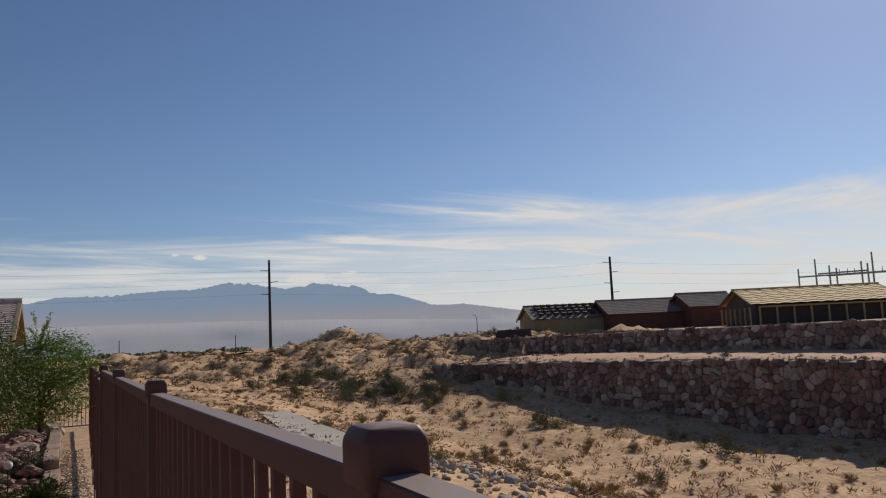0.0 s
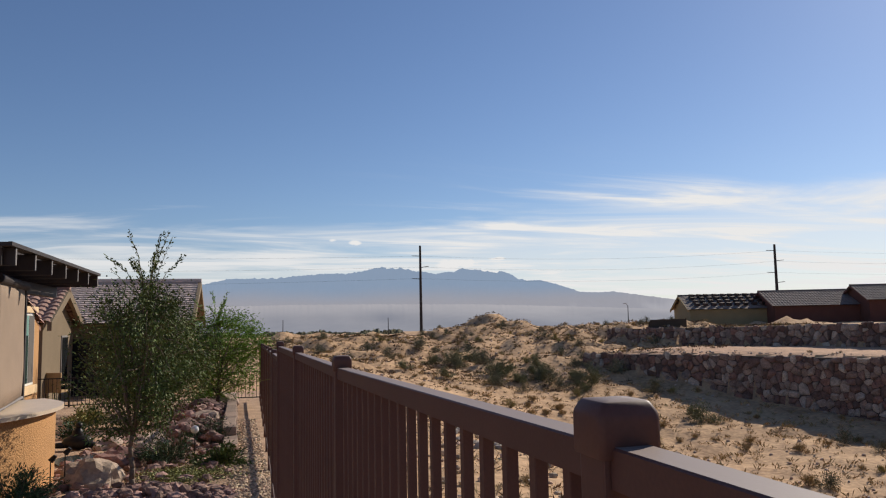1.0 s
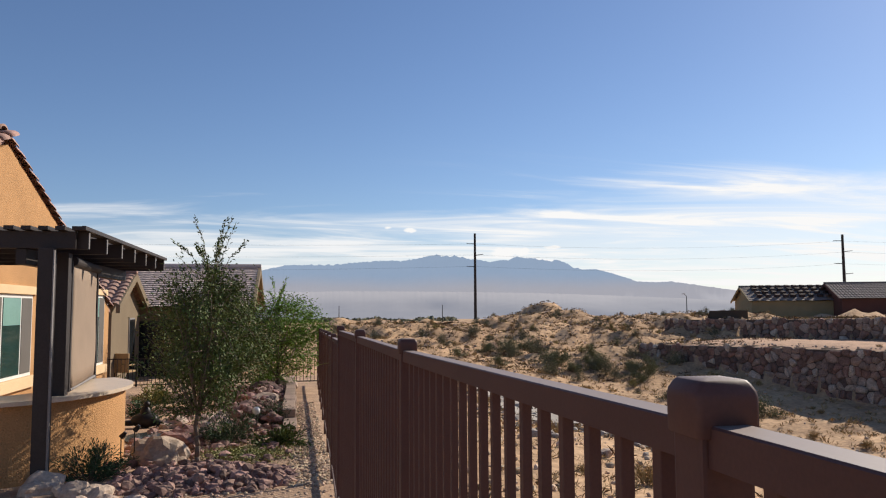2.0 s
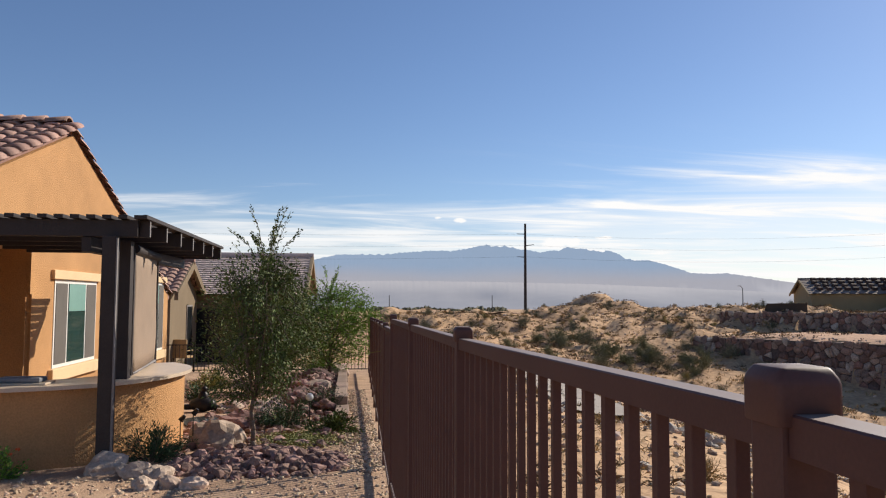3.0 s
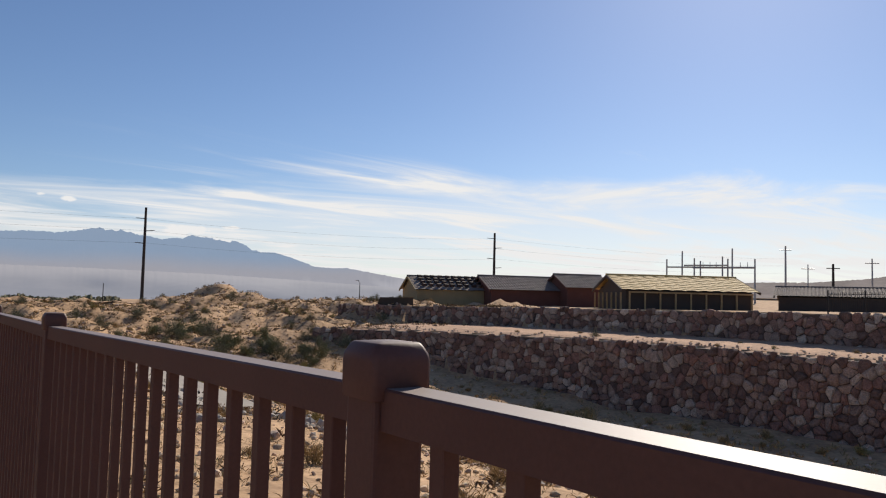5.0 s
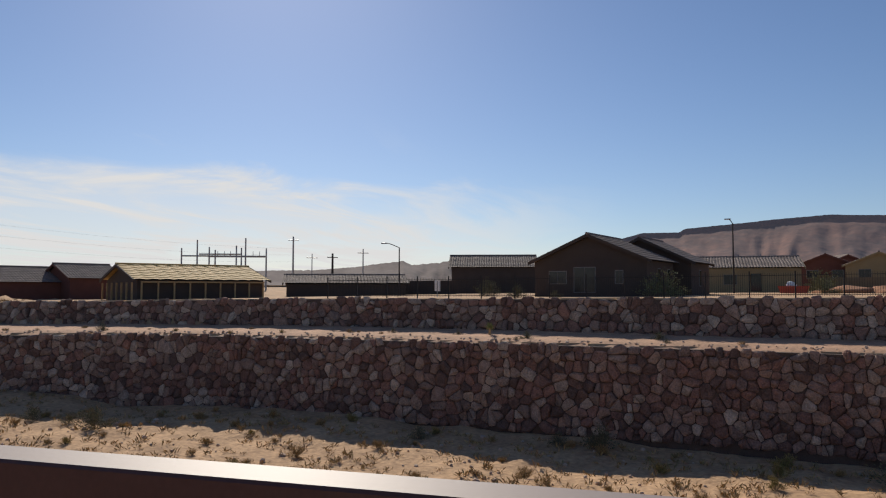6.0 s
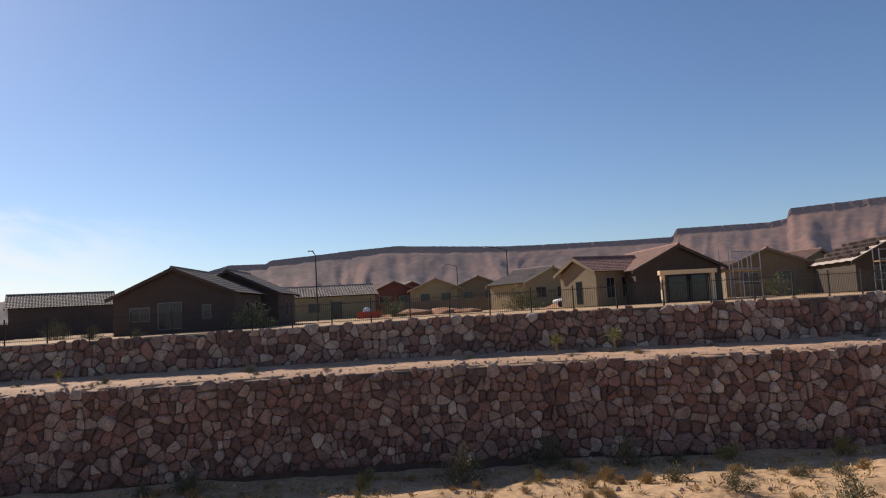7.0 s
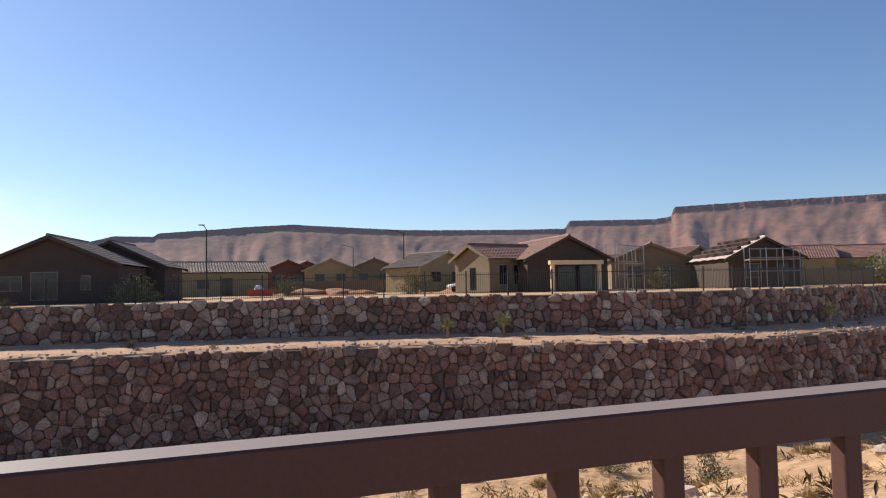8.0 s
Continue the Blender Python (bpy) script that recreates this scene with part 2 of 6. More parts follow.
REDPAINT = mat("red_paint", (0.45, 0.07, 0.035), 0.5, 0.15, 3, 30, 0.05)
WHITEPAINT = mat("white_paint", (0.78, 0.78, 0.76), 0.5, 0.1, 3, 30, 0.05)


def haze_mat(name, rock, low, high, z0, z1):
    """Far rock with the haze of miles of air put into it as emission, paler near the plain."""
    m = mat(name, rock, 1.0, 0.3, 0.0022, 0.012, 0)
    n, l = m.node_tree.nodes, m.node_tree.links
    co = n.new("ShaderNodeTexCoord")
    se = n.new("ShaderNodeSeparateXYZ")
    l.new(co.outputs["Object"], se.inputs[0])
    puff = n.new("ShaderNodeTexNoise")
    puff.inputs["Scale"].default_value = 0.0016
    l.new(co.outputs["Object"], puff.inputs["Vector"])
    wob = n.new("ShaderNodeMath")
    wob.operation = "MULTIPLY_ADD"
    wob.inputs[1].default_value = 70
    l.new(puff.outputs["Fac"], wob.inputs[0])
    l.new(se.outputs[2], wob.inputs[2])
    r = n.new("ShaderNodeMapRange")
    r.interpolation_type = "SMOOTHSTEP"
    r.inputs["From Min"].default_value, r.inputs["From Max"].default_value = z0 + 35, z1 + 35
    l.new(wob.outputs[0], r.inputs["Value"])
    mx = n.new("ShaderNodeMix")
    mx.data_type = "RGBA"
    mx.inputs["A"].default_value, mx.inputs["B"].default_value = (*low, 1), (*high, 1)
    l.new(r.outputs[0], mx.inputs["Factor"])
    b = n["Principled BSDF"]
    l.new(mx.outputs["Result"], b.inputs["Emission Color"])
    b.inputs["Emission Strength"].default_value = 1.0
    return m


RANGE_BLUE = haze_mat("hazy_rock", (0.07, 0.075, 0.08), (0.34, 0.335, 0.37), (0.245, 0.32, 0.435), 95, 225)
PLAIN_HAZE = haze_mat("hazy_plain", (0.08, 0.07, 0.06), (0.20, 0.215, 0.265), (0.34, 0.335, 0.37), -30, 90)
SCREEN_GREY = mat("insect_screen", (0.13, 0.115, 0.10), 0.7, 0.12, 3, 200, 0.2)
SLATE = mat("brown_slat_tile", (0.54, 0.43, 0.37), 0.85, 0.25, 2, 18, 0.3, island=0.1)
# the mesa's bluish glow stands for haze in the air before it
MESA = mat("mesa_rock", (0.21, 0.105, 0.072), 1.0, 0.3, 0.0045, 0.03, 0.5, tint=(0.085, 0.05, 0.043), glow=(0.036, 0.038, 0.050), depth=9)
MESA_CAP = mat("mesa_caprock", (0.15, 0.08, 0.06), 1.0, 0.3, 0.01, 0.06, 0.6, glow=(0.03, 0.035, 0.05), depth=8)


# ---- building helpers ----
def part(name, bm, material, parent, label="", smooth=False):
    me = bpy.data.meshes.new(name)
    bm.to_mesh(me)
    bm.free()
    if smooth:
        me.polygons.foreach_set("use_smooth", [True] * len(me.polygons))
    me.materials.append(material)
    ob = new(name, me)
    ob.parent = parent
    if label:
        tagged(ob, label)
    return ob


def thing(name, m, label, category, group="", kind=""):
    ob = new(name)
    ob.matrix_world = m
    return tagged(ob, label, category, group, kind)


def box(bm, x0, y0, z0, x1, y1, z1, bevel=0.0):
    r = bmesh.ops.create_cube(bm, size=1.0)
    vs = r["verts"]
    for v in vs:
        v.co = Vector((x0 + (v.co.x + 0.5) * (x1 - x0), y0 + (v.co.y + 0.5) * (y1 - y0), z0 + (v.co.z + 0.5) * (z1 - z0)))
    if bevel:
        es = list({e for v in vs for e in v.link_edges})
        bmesh.ops.bevel(bm, geom=es, offset=bevel, segments=2, affect="EDGES", profile=0.6)
    return bm


def boxed(*a, bevel=0.0):
    return box(bmesh.new(), *a, bevel=bevel)


def rod(bm, p, q, r0, r1=None, n=8):
    p, q = Vector(p), Vector(q)
    r1 = r0 if r1 is None else r1
    z = (q - p).normalized()
    x = z.orthogonal().normalized()
    y = z.cross(x)
    a = [bm.verts.new(p + (x * math.cos(2 * math.pi * i / n) + y * math.sin(2 * math.pi * i / n)) * r0) for i in range(n)]
    b = [bm.verts.new(q + (x * math.cos(2 * math.pi * i / n) + y * math.sin(2 * math.pi * i / n)) * r1) for i in range(n)]
    for i in range(n):
        bm.faces.new((a[i], a[(i + 1) % n], b[(i + 1) % n], b[i]))
    bm.faces.new(a[::-1])
    bm.faces.new(b)
    return bm


def tube(bm, pts, r, n=6):
    """One tube along a line of points."""
    prev = None
    for k, p in enumerate(pts):
        d = (Vector(pts[min(k + 1, len(pts) - 1)]) - Vector(pts[max(k - 1, 0)])).normalized()
        x = d.orthogonal().normalized() if abs(d.z) > 0.99 else d.cross(Vector((0, 0, 1))).normalized()
        y = d.cross(x)
        ring = [bm.verts.new(Vector(p) + (x * math.cos(6.2832 * i / n) + y * math.sin(6.2832 * i / n)) * r) for i in range(n)]
        if prev:
            for i in range(n):
                bm.faces.new((prev[i], prev[(i + 1) % n], ring[(i + 1) % n], ring[i]))
        prev = ring
    return bm


def prism(bm, pts, axis, lo, hi):
    """A solid of a polygon, drawn in the two axes other than axis, from lo to hi along it."""
    def co(u, v, w):
        return {"x": (w, u, v), "y": (u, w, v), "z": (u, v, w)}[axis]
    a = [bm.verts.new(co(u, v, lo)) for u, v in pts]
    b = [bm.verts.new(co(u, v, hi)) for u, v in pts]
    k = len(pts)
    for i in range(k):
        bm.faces.new((a[i], a[(i + 1) % k], b[(i + 1) % k], b[i]))
    bm.faces.new(a[::-1])
    bm.faces.new(b)
    bmesh.ops.recalc_face_normals(bm, faces=bm.faces)
    return bm


def rock_mesh(rng, size, detail=2, flat=0.75):
    bm = bmesh.new()
    bmesh.ops.create_icosphere(bm, subdivisions=detail, radius=1.0)
    off = Vector((rng.random() * 90, rng.random() * 90, rng.random() * 90))
    for v in bm.verts:
        d = v.co.normalized()
        k = 1 + 0.45 * noise.noise(d * 1.1 + off) + 0.18 * noise.noise(d * 2.7 + off)
        v.co = Vector((d.x * size[0], d.y * size[1], d.z * size[2] * flat)) * k
    return bm


def leaf_mesh(rng, points, length, width, material_name=None):
    """Many small bent leaves, as raw vertex and face lists: points are (place, direction)."""
    verts, faces = [], []
    for p, d in points:
        d = d.normalized()
        s = d.orthogonal().normalized()
        s.rotate(Matrix.Rotation(rng.random() * 6.28, 3, d))
        ln, wd = length * rng.uniform(0.6, 1.3), width * rng.uniform(0.7, 1.2)
        k = len(verts)
        verts += [p, p + d * ln * 0.5 + s * wd, p + d * ln + Vector((0, 0, -ln * 0.15)), p + d * ln * 0.5 - s * wd]
        faces.append((k, k + 1, k + 2, k + 3))
    return verts, faces


def raw(name, verts, faces, material, parent, label="", smooth=False):
    me = bpy.data.meshes.new(name)
    me.from_pydata([tuple(v) for v in verts], [], faces)
    if smooth:
        me.polygons.foreach_set("use_smooth", [True] * len(me.polygons))
    me.materials.append(material)
    me.update()
    ob = new(name, me)
    ob.parent = parent
    if label:
        tagged(ob, label)
    return ob


def along(points, s):
    """Place and direction at the distance s along a line of points."""
    for (a, b) in zip(points, points[1:]):
        a, b = Vector(a), Vector(b)
        ln = (b - a).length
        if s <= ln or (b - Vector(points[-1])).length < 1e-6:
            d = (b - a) / ln
            return a + d * s, d
        s -= ln


def smooth_line(ctrl, step=1.0):
    """A smooth line through control points (Catmull-Rom), cut into even steps."""
    pts = [Vector(c) for c in ctrl]
    ext = [pts[0] * 2 - pts[1]] + pts + [pts[-1] * 2 - pts[-2]]
    fine = []
    for i in range(1, len(ext) - 2):
        p0, p1, p2, p3 = ext[i - 1:i + 3]
        for k in range(12):
            t = k / 12
            fine.append(0.5 * (2 * p1 + (p2 - p0) * t + (2 * p0 - 5 * p1 + 4 * p2 - p3) * t * t + (3 * p1 - p0 - 3 * p2 + p3) * t ** 3))
    fine.append(pts[-1])
    total = sum((b - a).length for a, b in zip(fine, fine[1:]))
    n = max(2, int(total / step))
    out, acc, j = [fine[0]], 0.0, 0
    for k in range(1, n):
        want = total * k / n
        while acc + (fine[j + 1] - fine[j]).length < want:
            acc += (fine[j + 1] - fine[j]).length
            j += 1
        d = fine[j + 1] - fine[j]
        out.append(fine[j] + d * ((want - acc) / d.length))
    out.append(fine[-1])
    return out


# ---- the lie of the land ----
LOWER = smooth_line([(32, 66, -3.35), (39, 53, -3.2), (44, 38, -3.1), (44.5, 21, -3.1), (43.6, 7, -3.1), (42.5, -6, -3.1), (40, -15, -3.1), (36.5, -24, -3.1), (34.0, -33, -3.05), (36, -46, -3.0), (42, -60, -2.9)], 0.5)
UPPER = smooth_line([(40.5, 77, -1.25), (47, 60, -1.0), (50.5, 43, -0.75), (52.0, 28, -0.55), (51.2, 14, -0.5), (49.5, 1, -0.42), (47.5, -11, -0.33), (44.0, -21, -0.3), (39.8, -31, -0.28), (40.8, -46, -0.25), (47, -62, -0.2)], 0.5)


def sstep(a, b, v):
    t = np.clip((v - a) / (b - a), 0, 1)
    return t * t * (3 - 2 * t)


def line_dist(x, y, line):
    """How far places lie behind (+) or before (-) a line that runs towards -y, and the line's height there."""
    lx = np.array([p.x for p in line])
    ly = np.array([p.y for p in line])
    lz = np.array([p.z for p in line])
    order = np.argsort(ly)
    wx = np.interp(y, ly[order], lx[order])
    wz = np.interp(y, ly[order], lz[order])
    return x - wx, wz


def fence_x(y):
    return np.where(y > 5.55, (y - 5.55) * 0.019, 0.0)


def ground_z(x, y):
    x, y = np.asarray(x, float), np.asarray(y, float)
    yard = -1.5 - 0.032 * np.clip(y, -4, 26) - 0.012 * np.clip(y - 26, 0, 90)
    # the wash beyond the fence
    floor = -8.3 + 0.8 * np.sin(x * 0.13 + y * 0.07) * 0.3
    depth = sstep(0.6, 27, x - fence_x(y))
    wash = yard * (1 - depth) + floor * depth
    # the mound at the far end of the wash
    far = sstep(46, 93, y + 0.26 * x)
    crest = -2.55 + 2.7 * np.exp(-((x - 35) / 4.5) ** 2 - ((y - 104) / 8) ** 2) + 1.1 * np.exp(-((x - 50) / 16) ** 2)
    wash = wash * (1 - far) + crest * far
    z = np.where(x < 0.6, yard, wash)
    # terraces behind the two walls
    d1, z1 = line_dist(x, y, LOWER)
    d2, z2 = line_dist(x, y, UPPER)
    k1, k2 = 1 - sstep(63, 71, y), 1 - sstep(76, 88, y)
    z = np.where((y > -600) & (d1 > 0.45), np.maximum(z, (z1 - 0.05 + 0.05 * np.clip(d1, 0, 7)) * k1 + z * (1 - k1)), z)
    z = np.where((y > -600) & (d2 > 0.45), (z2 - 0.06 + 0.004 * np.clip(d2, 0, 200)) * k2 + z * (1 - k2), z)
    r = np.hypot(x, y)
    # the plain falls away to the valley
    b = np.degrees(np.arctan2(x, y))
    valley = -2.75 - 0.0155 * (r - 125)
    valley = np.maximum(valley, -52)
    rise = -0.3 + 0.004 * (r - 50) + 0.05 * np.clip(r - 1200, 0, 900)
    west = sstep(28, 46, b)
    out = valley * (1 - west) + rise * west
    return np.where(r > 125, z * (1 - sstep(125, 170, r)) + out * sstep(125, 170, r), z)


def gz(x, y):
    return float(ground_z(x, y))


def calm(x, y):
    """Little relief along the drainage channel."""
    if 11 < y < 40:
        d = x - (4.8 + (y - 14) * 0.173)
        return 1 - math.exp(-(d / 2.2) ** 2)
    return 1.0


def hills(x, y):
    """Small relief of the open ground."""
    v = Vector((x, y, 0))
    if y > 60:
        return noise.noise(v * 0.09) * 0.5 + (abs(noise.noise(v * 0.22 + Vector((7, 3, 0)))) - 0.25) * 1.1 + noise.noise(v * 0.6) * 0.3 + noise.noise(v * 1.5) * 0.14
    return noise.noise(v * 0.11) * 0.5 + noise.noise(v * 0.35 + Vector((7, 3, 0))) * 0.35 + noise.noise(v * 1.1) * 0.12


def build_ground():
    az = np.concatenate([np.arange(-180, -38, 6.0), np.arange(-38, 146, 0.42), np.arange(146, 180, 6.0)])
    rad = np.concatenate([np.linspace(0.3, 12, 36), np.linspace(12.4, 62, 110), np.linspace(63, 130, 62), np.geomspace(134, 4700, 44)])
    verts, faces = [(0.0, 0.0, gz(0, 0))], []
    A, Rr = np.meshgrid(np.radians(az), rad)
    X, Y = Rr * np.sin(A), Rr * np.cos(A)
    Z = ground_z(X, Y)
    na = len(az)
    for i in range(len(rad)):
        for j in range(na):
            x, y, z = X[i, j], Y[i, j], Z[i, j]
            r = rad[i]
            if x > 0.8 and r < 300:
                k = min(1.0, (x - 0.8) / 6)
                if z > -3.6 and y < 67 and x > 30:
                    k *= 0.12
                z += hills(x, y) * k * calm(x, y) * (1.6 if y > 66 and x < 60 else 0.7)
            verts.append((x, y, z))
    for j in range(na):
        faces.append((0, 1 + (j + 1) % na, 1 + j))
    for i in range(len(rad) - 1):
        a, b = 1 + i * na, 1 + (i + 1) * na
        for j in range(na):
            k = (j + 1) % na
            faces.append((a + j, a + k, b + k, b + j))
    ob = raw("ground", verts, faces, GROUND, None, smooth=True)
    tagged(ob, "dry sandy desert earth with ruts and pebbles", "ground", kind="structure")


build_ground()


# ---- far ranges ----
def ridge_height(profile, b):
    return float(np.interp(b, [p[0] for p in profile], [p[1] for p in profile]))


def range_mesh(name, profile, dist, foot, material, label, b0, b1, rough, rows=16, depth=0.28, seed=0.0, cap=0.0, kind="structure"):
    """A range of hills round the place: its crest by bearing (degrees) and rise (degrees), with spurs and gullies before it."""
    n = int((b1 - b0) / 0.09)
    verts, faces = [], []
    for i in range(n + 1):
        b = b0 + (b1 - b0) * i / n
        top = ridge_height(profile, b)
        s, c = math.sin(radians(b)), math.cos(radians(b))
        for k in range(rows + 1):
            f = k / rows
            spur = noise.noise(Vector((b * rough, f * 1.3, seed))) + 0.5 * noise.noise(Vector((b * rough * 2.7, f * 2.2, seed + 5)))
            d = dist * (1 - depth * (1 - f) * (1 + 0.45 * spur * math.sin(math.pi * f)))
            jag = top * f * (0.03 * noise.noise(Vector((b * 3.1, seed, 2))) + 0.02 * noise.noise(Vector((b * 9.0, seed, 4))))
            h = dist * math.tan(radians(top + jag)) * (f ** 1.35) * (1 + 0.10 * spur * math.sin(math.pi * f)) + foot * (1 - f)
            if cap and f > 1 - cap:
                d = dist * 0.995
            verts.append((d * s, d * c, h))
    for i in range(n):
        for k in range(rows):
            a = i * (rows + 1) + k
            faces.append((a, a + 1, a + rows + 2, a + rows + 1))
    ob = raw(name, verts, faces, material, None, smooth=not cap)
    return tagged(ob, label, "mountain", kind=kind)


BLUE_CREST = [(-40, 1.4), (-20, 2.2), (-8, 2.7), (-2.4, 2.95), (-0.6, 3.33), (2.8, 3.36), (4.4, 3.52), (6.3, 3.68), (8.2, 3.66), (9.6, 3.92), (10.6, 4.14), (11.4, 4.0), (12.3, 4.02), (13.2, 3.78), (14.0, 3.72), (14.9, 3.52), (15.6, 3.70), (16.2, 3.66), (16.8, 3.92), (17.4, 3.84), (18.0, 3.80), (18.6, 3.70), (19.3, 3.55), (19.9, 3.66), (20.6, 3.40), (21.2, 3.0), (21.9, 2.90), (22.9, 2.88), (23.8, 2.62), (24.8, 2.30), (25.8, 1.93), (27.2, 1.85), (28.2, 1.90), (33, 1.12), (37, 0.75), (46, 0.5)]
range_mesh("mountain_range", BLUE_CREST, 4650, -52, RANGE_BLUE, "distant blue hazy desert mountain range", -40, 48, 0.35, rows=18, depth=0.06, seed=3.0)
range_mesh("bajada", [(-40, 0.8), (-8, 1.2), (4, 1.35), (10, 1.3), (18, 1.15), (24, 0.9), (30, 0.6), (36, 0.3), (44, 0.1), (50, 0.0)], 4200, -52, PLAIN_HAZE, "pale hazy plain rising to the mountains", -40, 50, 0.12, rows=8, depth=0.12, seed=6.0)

MESA_CREST = [(84, 3.4), (86.7, 4.12), (89.4, 4.12), (89.7, 4.35), (96.4, 4.88), (99.3, 5.02), (107.4, 4.56), (110, 4.5), (113.4, 4.45), (116, 4.4), (120.0, 4.36), (120.4, 4.95), (126.7, 4.82), (127.8, 4.97), (128.0, 5.63), (133.3, 5.74), (141.6, 5.66), (150, 5.6), (165, 4.8)]


def build_mesa():
    n, rows, dist = 520, 26, 3300
    verts, faces = [], []
    b0, b1 = 83.0, 165.0
    for i in range(n + 1):
        b = b0 + (b1 - b0) * i / n
        top = dist * math.tan(radians(ridge_height(MESA_CREST, b)))
        foot = dist * math.tan(radians(0.9))
        s, c = math.sin(radians(b)), math.cos(radians(b))
        gully = noise.noise(Vector((b * 0.55, 1, 0))) + 0.55 * noise.noise(Vector((b * 1.7, 4, 0))) + 0.3 * noise.noise(Vector((b * 4.4, 9, 0)))
        for k in range(rows + 1):
            f = k / rows
            if f < 0.8:
                g = f / 0.8
                h = foot + (top * 0.91 - foot) * g ** (1.25 + 0.25 * noise.noise(Vector((b * 0.7, 3, 3))))
                bw = b + 3.2 * noise.noise(Vector((b * 0.22, g * 0.9, 20))) * (1 - 0.6 * g)
                spur = 1 - 2.4 * abs(noise.noise(Vector((bw * 0.15, 0.2 * g, 2)))) - 0.8 * abs(noise.noise(Vector((bw * 0.45 + 0.5 * g, 0.9 * g, 5)))) - 0.16 * abs(noise.noise(Vector((bw * 1.7, 1.6 * g, 8))))
                d = dist * (0.78 + 0.188 * g ** 0.85 - 0.055 * spur * (1 - g) ** 0.8 * min(1.0, g * 3 + 0.2)) + 7 * noise.noise(Vector((bw * 1.5 + g, g * 3.0, 11)))
                h += 6 * noise.noise(Vector((b * 1.2, g * 7, 3)))
            else:
                g = (f - 0.8) / 0.2
                h = top * (0.91 + 0.09 * g)
                d = dist * (0.972 + 0.004 * g + 0.004 * gully) + 5 * noise.noise(Vector((b * 14, g * 5, 1)))
            verts.append((d * s, d * c, h + 1.5 * noise.noise(Vector((b * 8, f * 9, 6)))))
    low, high = [], []
    for i in range(n):
        for k in range(rows):
            a = i * (rows + 1) + k
            (low if k < rows * 0.81 else high).append((a, a + rows + 1, a + rows + 2, a + 1))
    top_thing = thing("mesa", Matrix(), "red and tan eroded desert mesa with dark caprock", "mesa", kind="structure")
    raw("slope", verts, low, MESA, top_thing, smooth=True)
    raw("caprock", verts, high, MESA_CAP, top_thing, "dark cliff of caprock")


build_mesa()
# faint bluish emission in the hill's rock imitates distance haze
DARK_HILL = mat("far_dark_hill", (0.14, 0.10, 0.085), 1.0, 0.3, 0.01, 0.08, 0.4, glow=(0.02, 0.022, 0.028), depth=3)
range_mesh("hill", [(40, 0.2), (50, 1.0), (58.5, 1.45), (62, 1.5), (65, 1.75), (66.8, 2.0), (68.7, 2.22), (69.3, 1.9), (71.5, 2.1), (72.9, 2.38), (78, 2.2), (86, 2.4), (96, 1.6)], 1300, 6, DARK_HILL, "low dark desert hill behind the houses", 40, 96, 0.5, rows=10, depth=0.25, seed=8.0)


# ---- stone walls ----
def clip_poly(poly, mx, my, nx, ny):
    """The part of a polygon on the near side of a line through (mx, my) with the normal (nx, ny)."""
    out = []
    side = [(px - mx) * nx + (py - my) * ny for px, py in poly]
    for k, (px, py) in enumerate(poly):
        j = (k + 1) % len(poly)
        if side[k] <= 0:
            out.append((px, py))
        if (side[k] < 0) != (side[j] < 0) and side[k] != side[j]:
            t = side[k] / (side[k] - side[j])
            out.append((px + (poly[j][0] - px) * t, py + (poly[j][1] - py) * t))
    return out


def wall_cells(rng, length, height, sx, sy):
    """Rubble fitted stone to stone: each takes the room nearest to its own middle."""
    ny, nx = max(2, round(height / sy)), int(length / sx) + 2
    seeds = {}
    for j in range(-1, ny + 1):
        for i in range(-1, nx + 1):
            r = rng.random()
            if r < 0.16:
                continue
            cx = (i + 0.5 * (j % 2) + rng.uniform(-0.38, 0.38)) * sx
            cy = (j + 0.5 + rng.uniform(-0.28, 0.28)) * height / ny
            seeds[(i, j)] = [(cx, cy)] if r < 0.80 else [(cx - 0.24 * sx, cy + rng.uniform(-0.2, 0.2) * sy), (cx + 0.24 * sx, cy + rng.uniform(-0.2, 0.2) * sy)]
    for (i, j), own in seeds.items():
        for cx, cy in own:
            if not (-0.5 < cx < length and 0 < cy < height):
                continue
            poly = [(cx - 1.6 * sx, max(0, cy - 1.6 * sy)), (cx + 1.6 * sx, max(0, cy - 1.6 * sy)), (cx + 1.6 * sx, min(height, cy + 1.6 * sy)), (cx - 1.6 * sx, min(height, cy + 1.6 * sy))]
            for dj in (-2, -1, 0, 1, 2):
                for di in (-2, -1, 0, 1, 2):
                    for ox, oy in seeds.get((i + di, j + dj), ()):
                        if (ox, oy) != (cx, cy) and poly:
                            poly = clip_poly(poly, (cx + ox) / 2, (cy + oy) / 2, ox - cx, oy - cy)
            if len(poly) >= 3:
                yield (cx, cy), poly


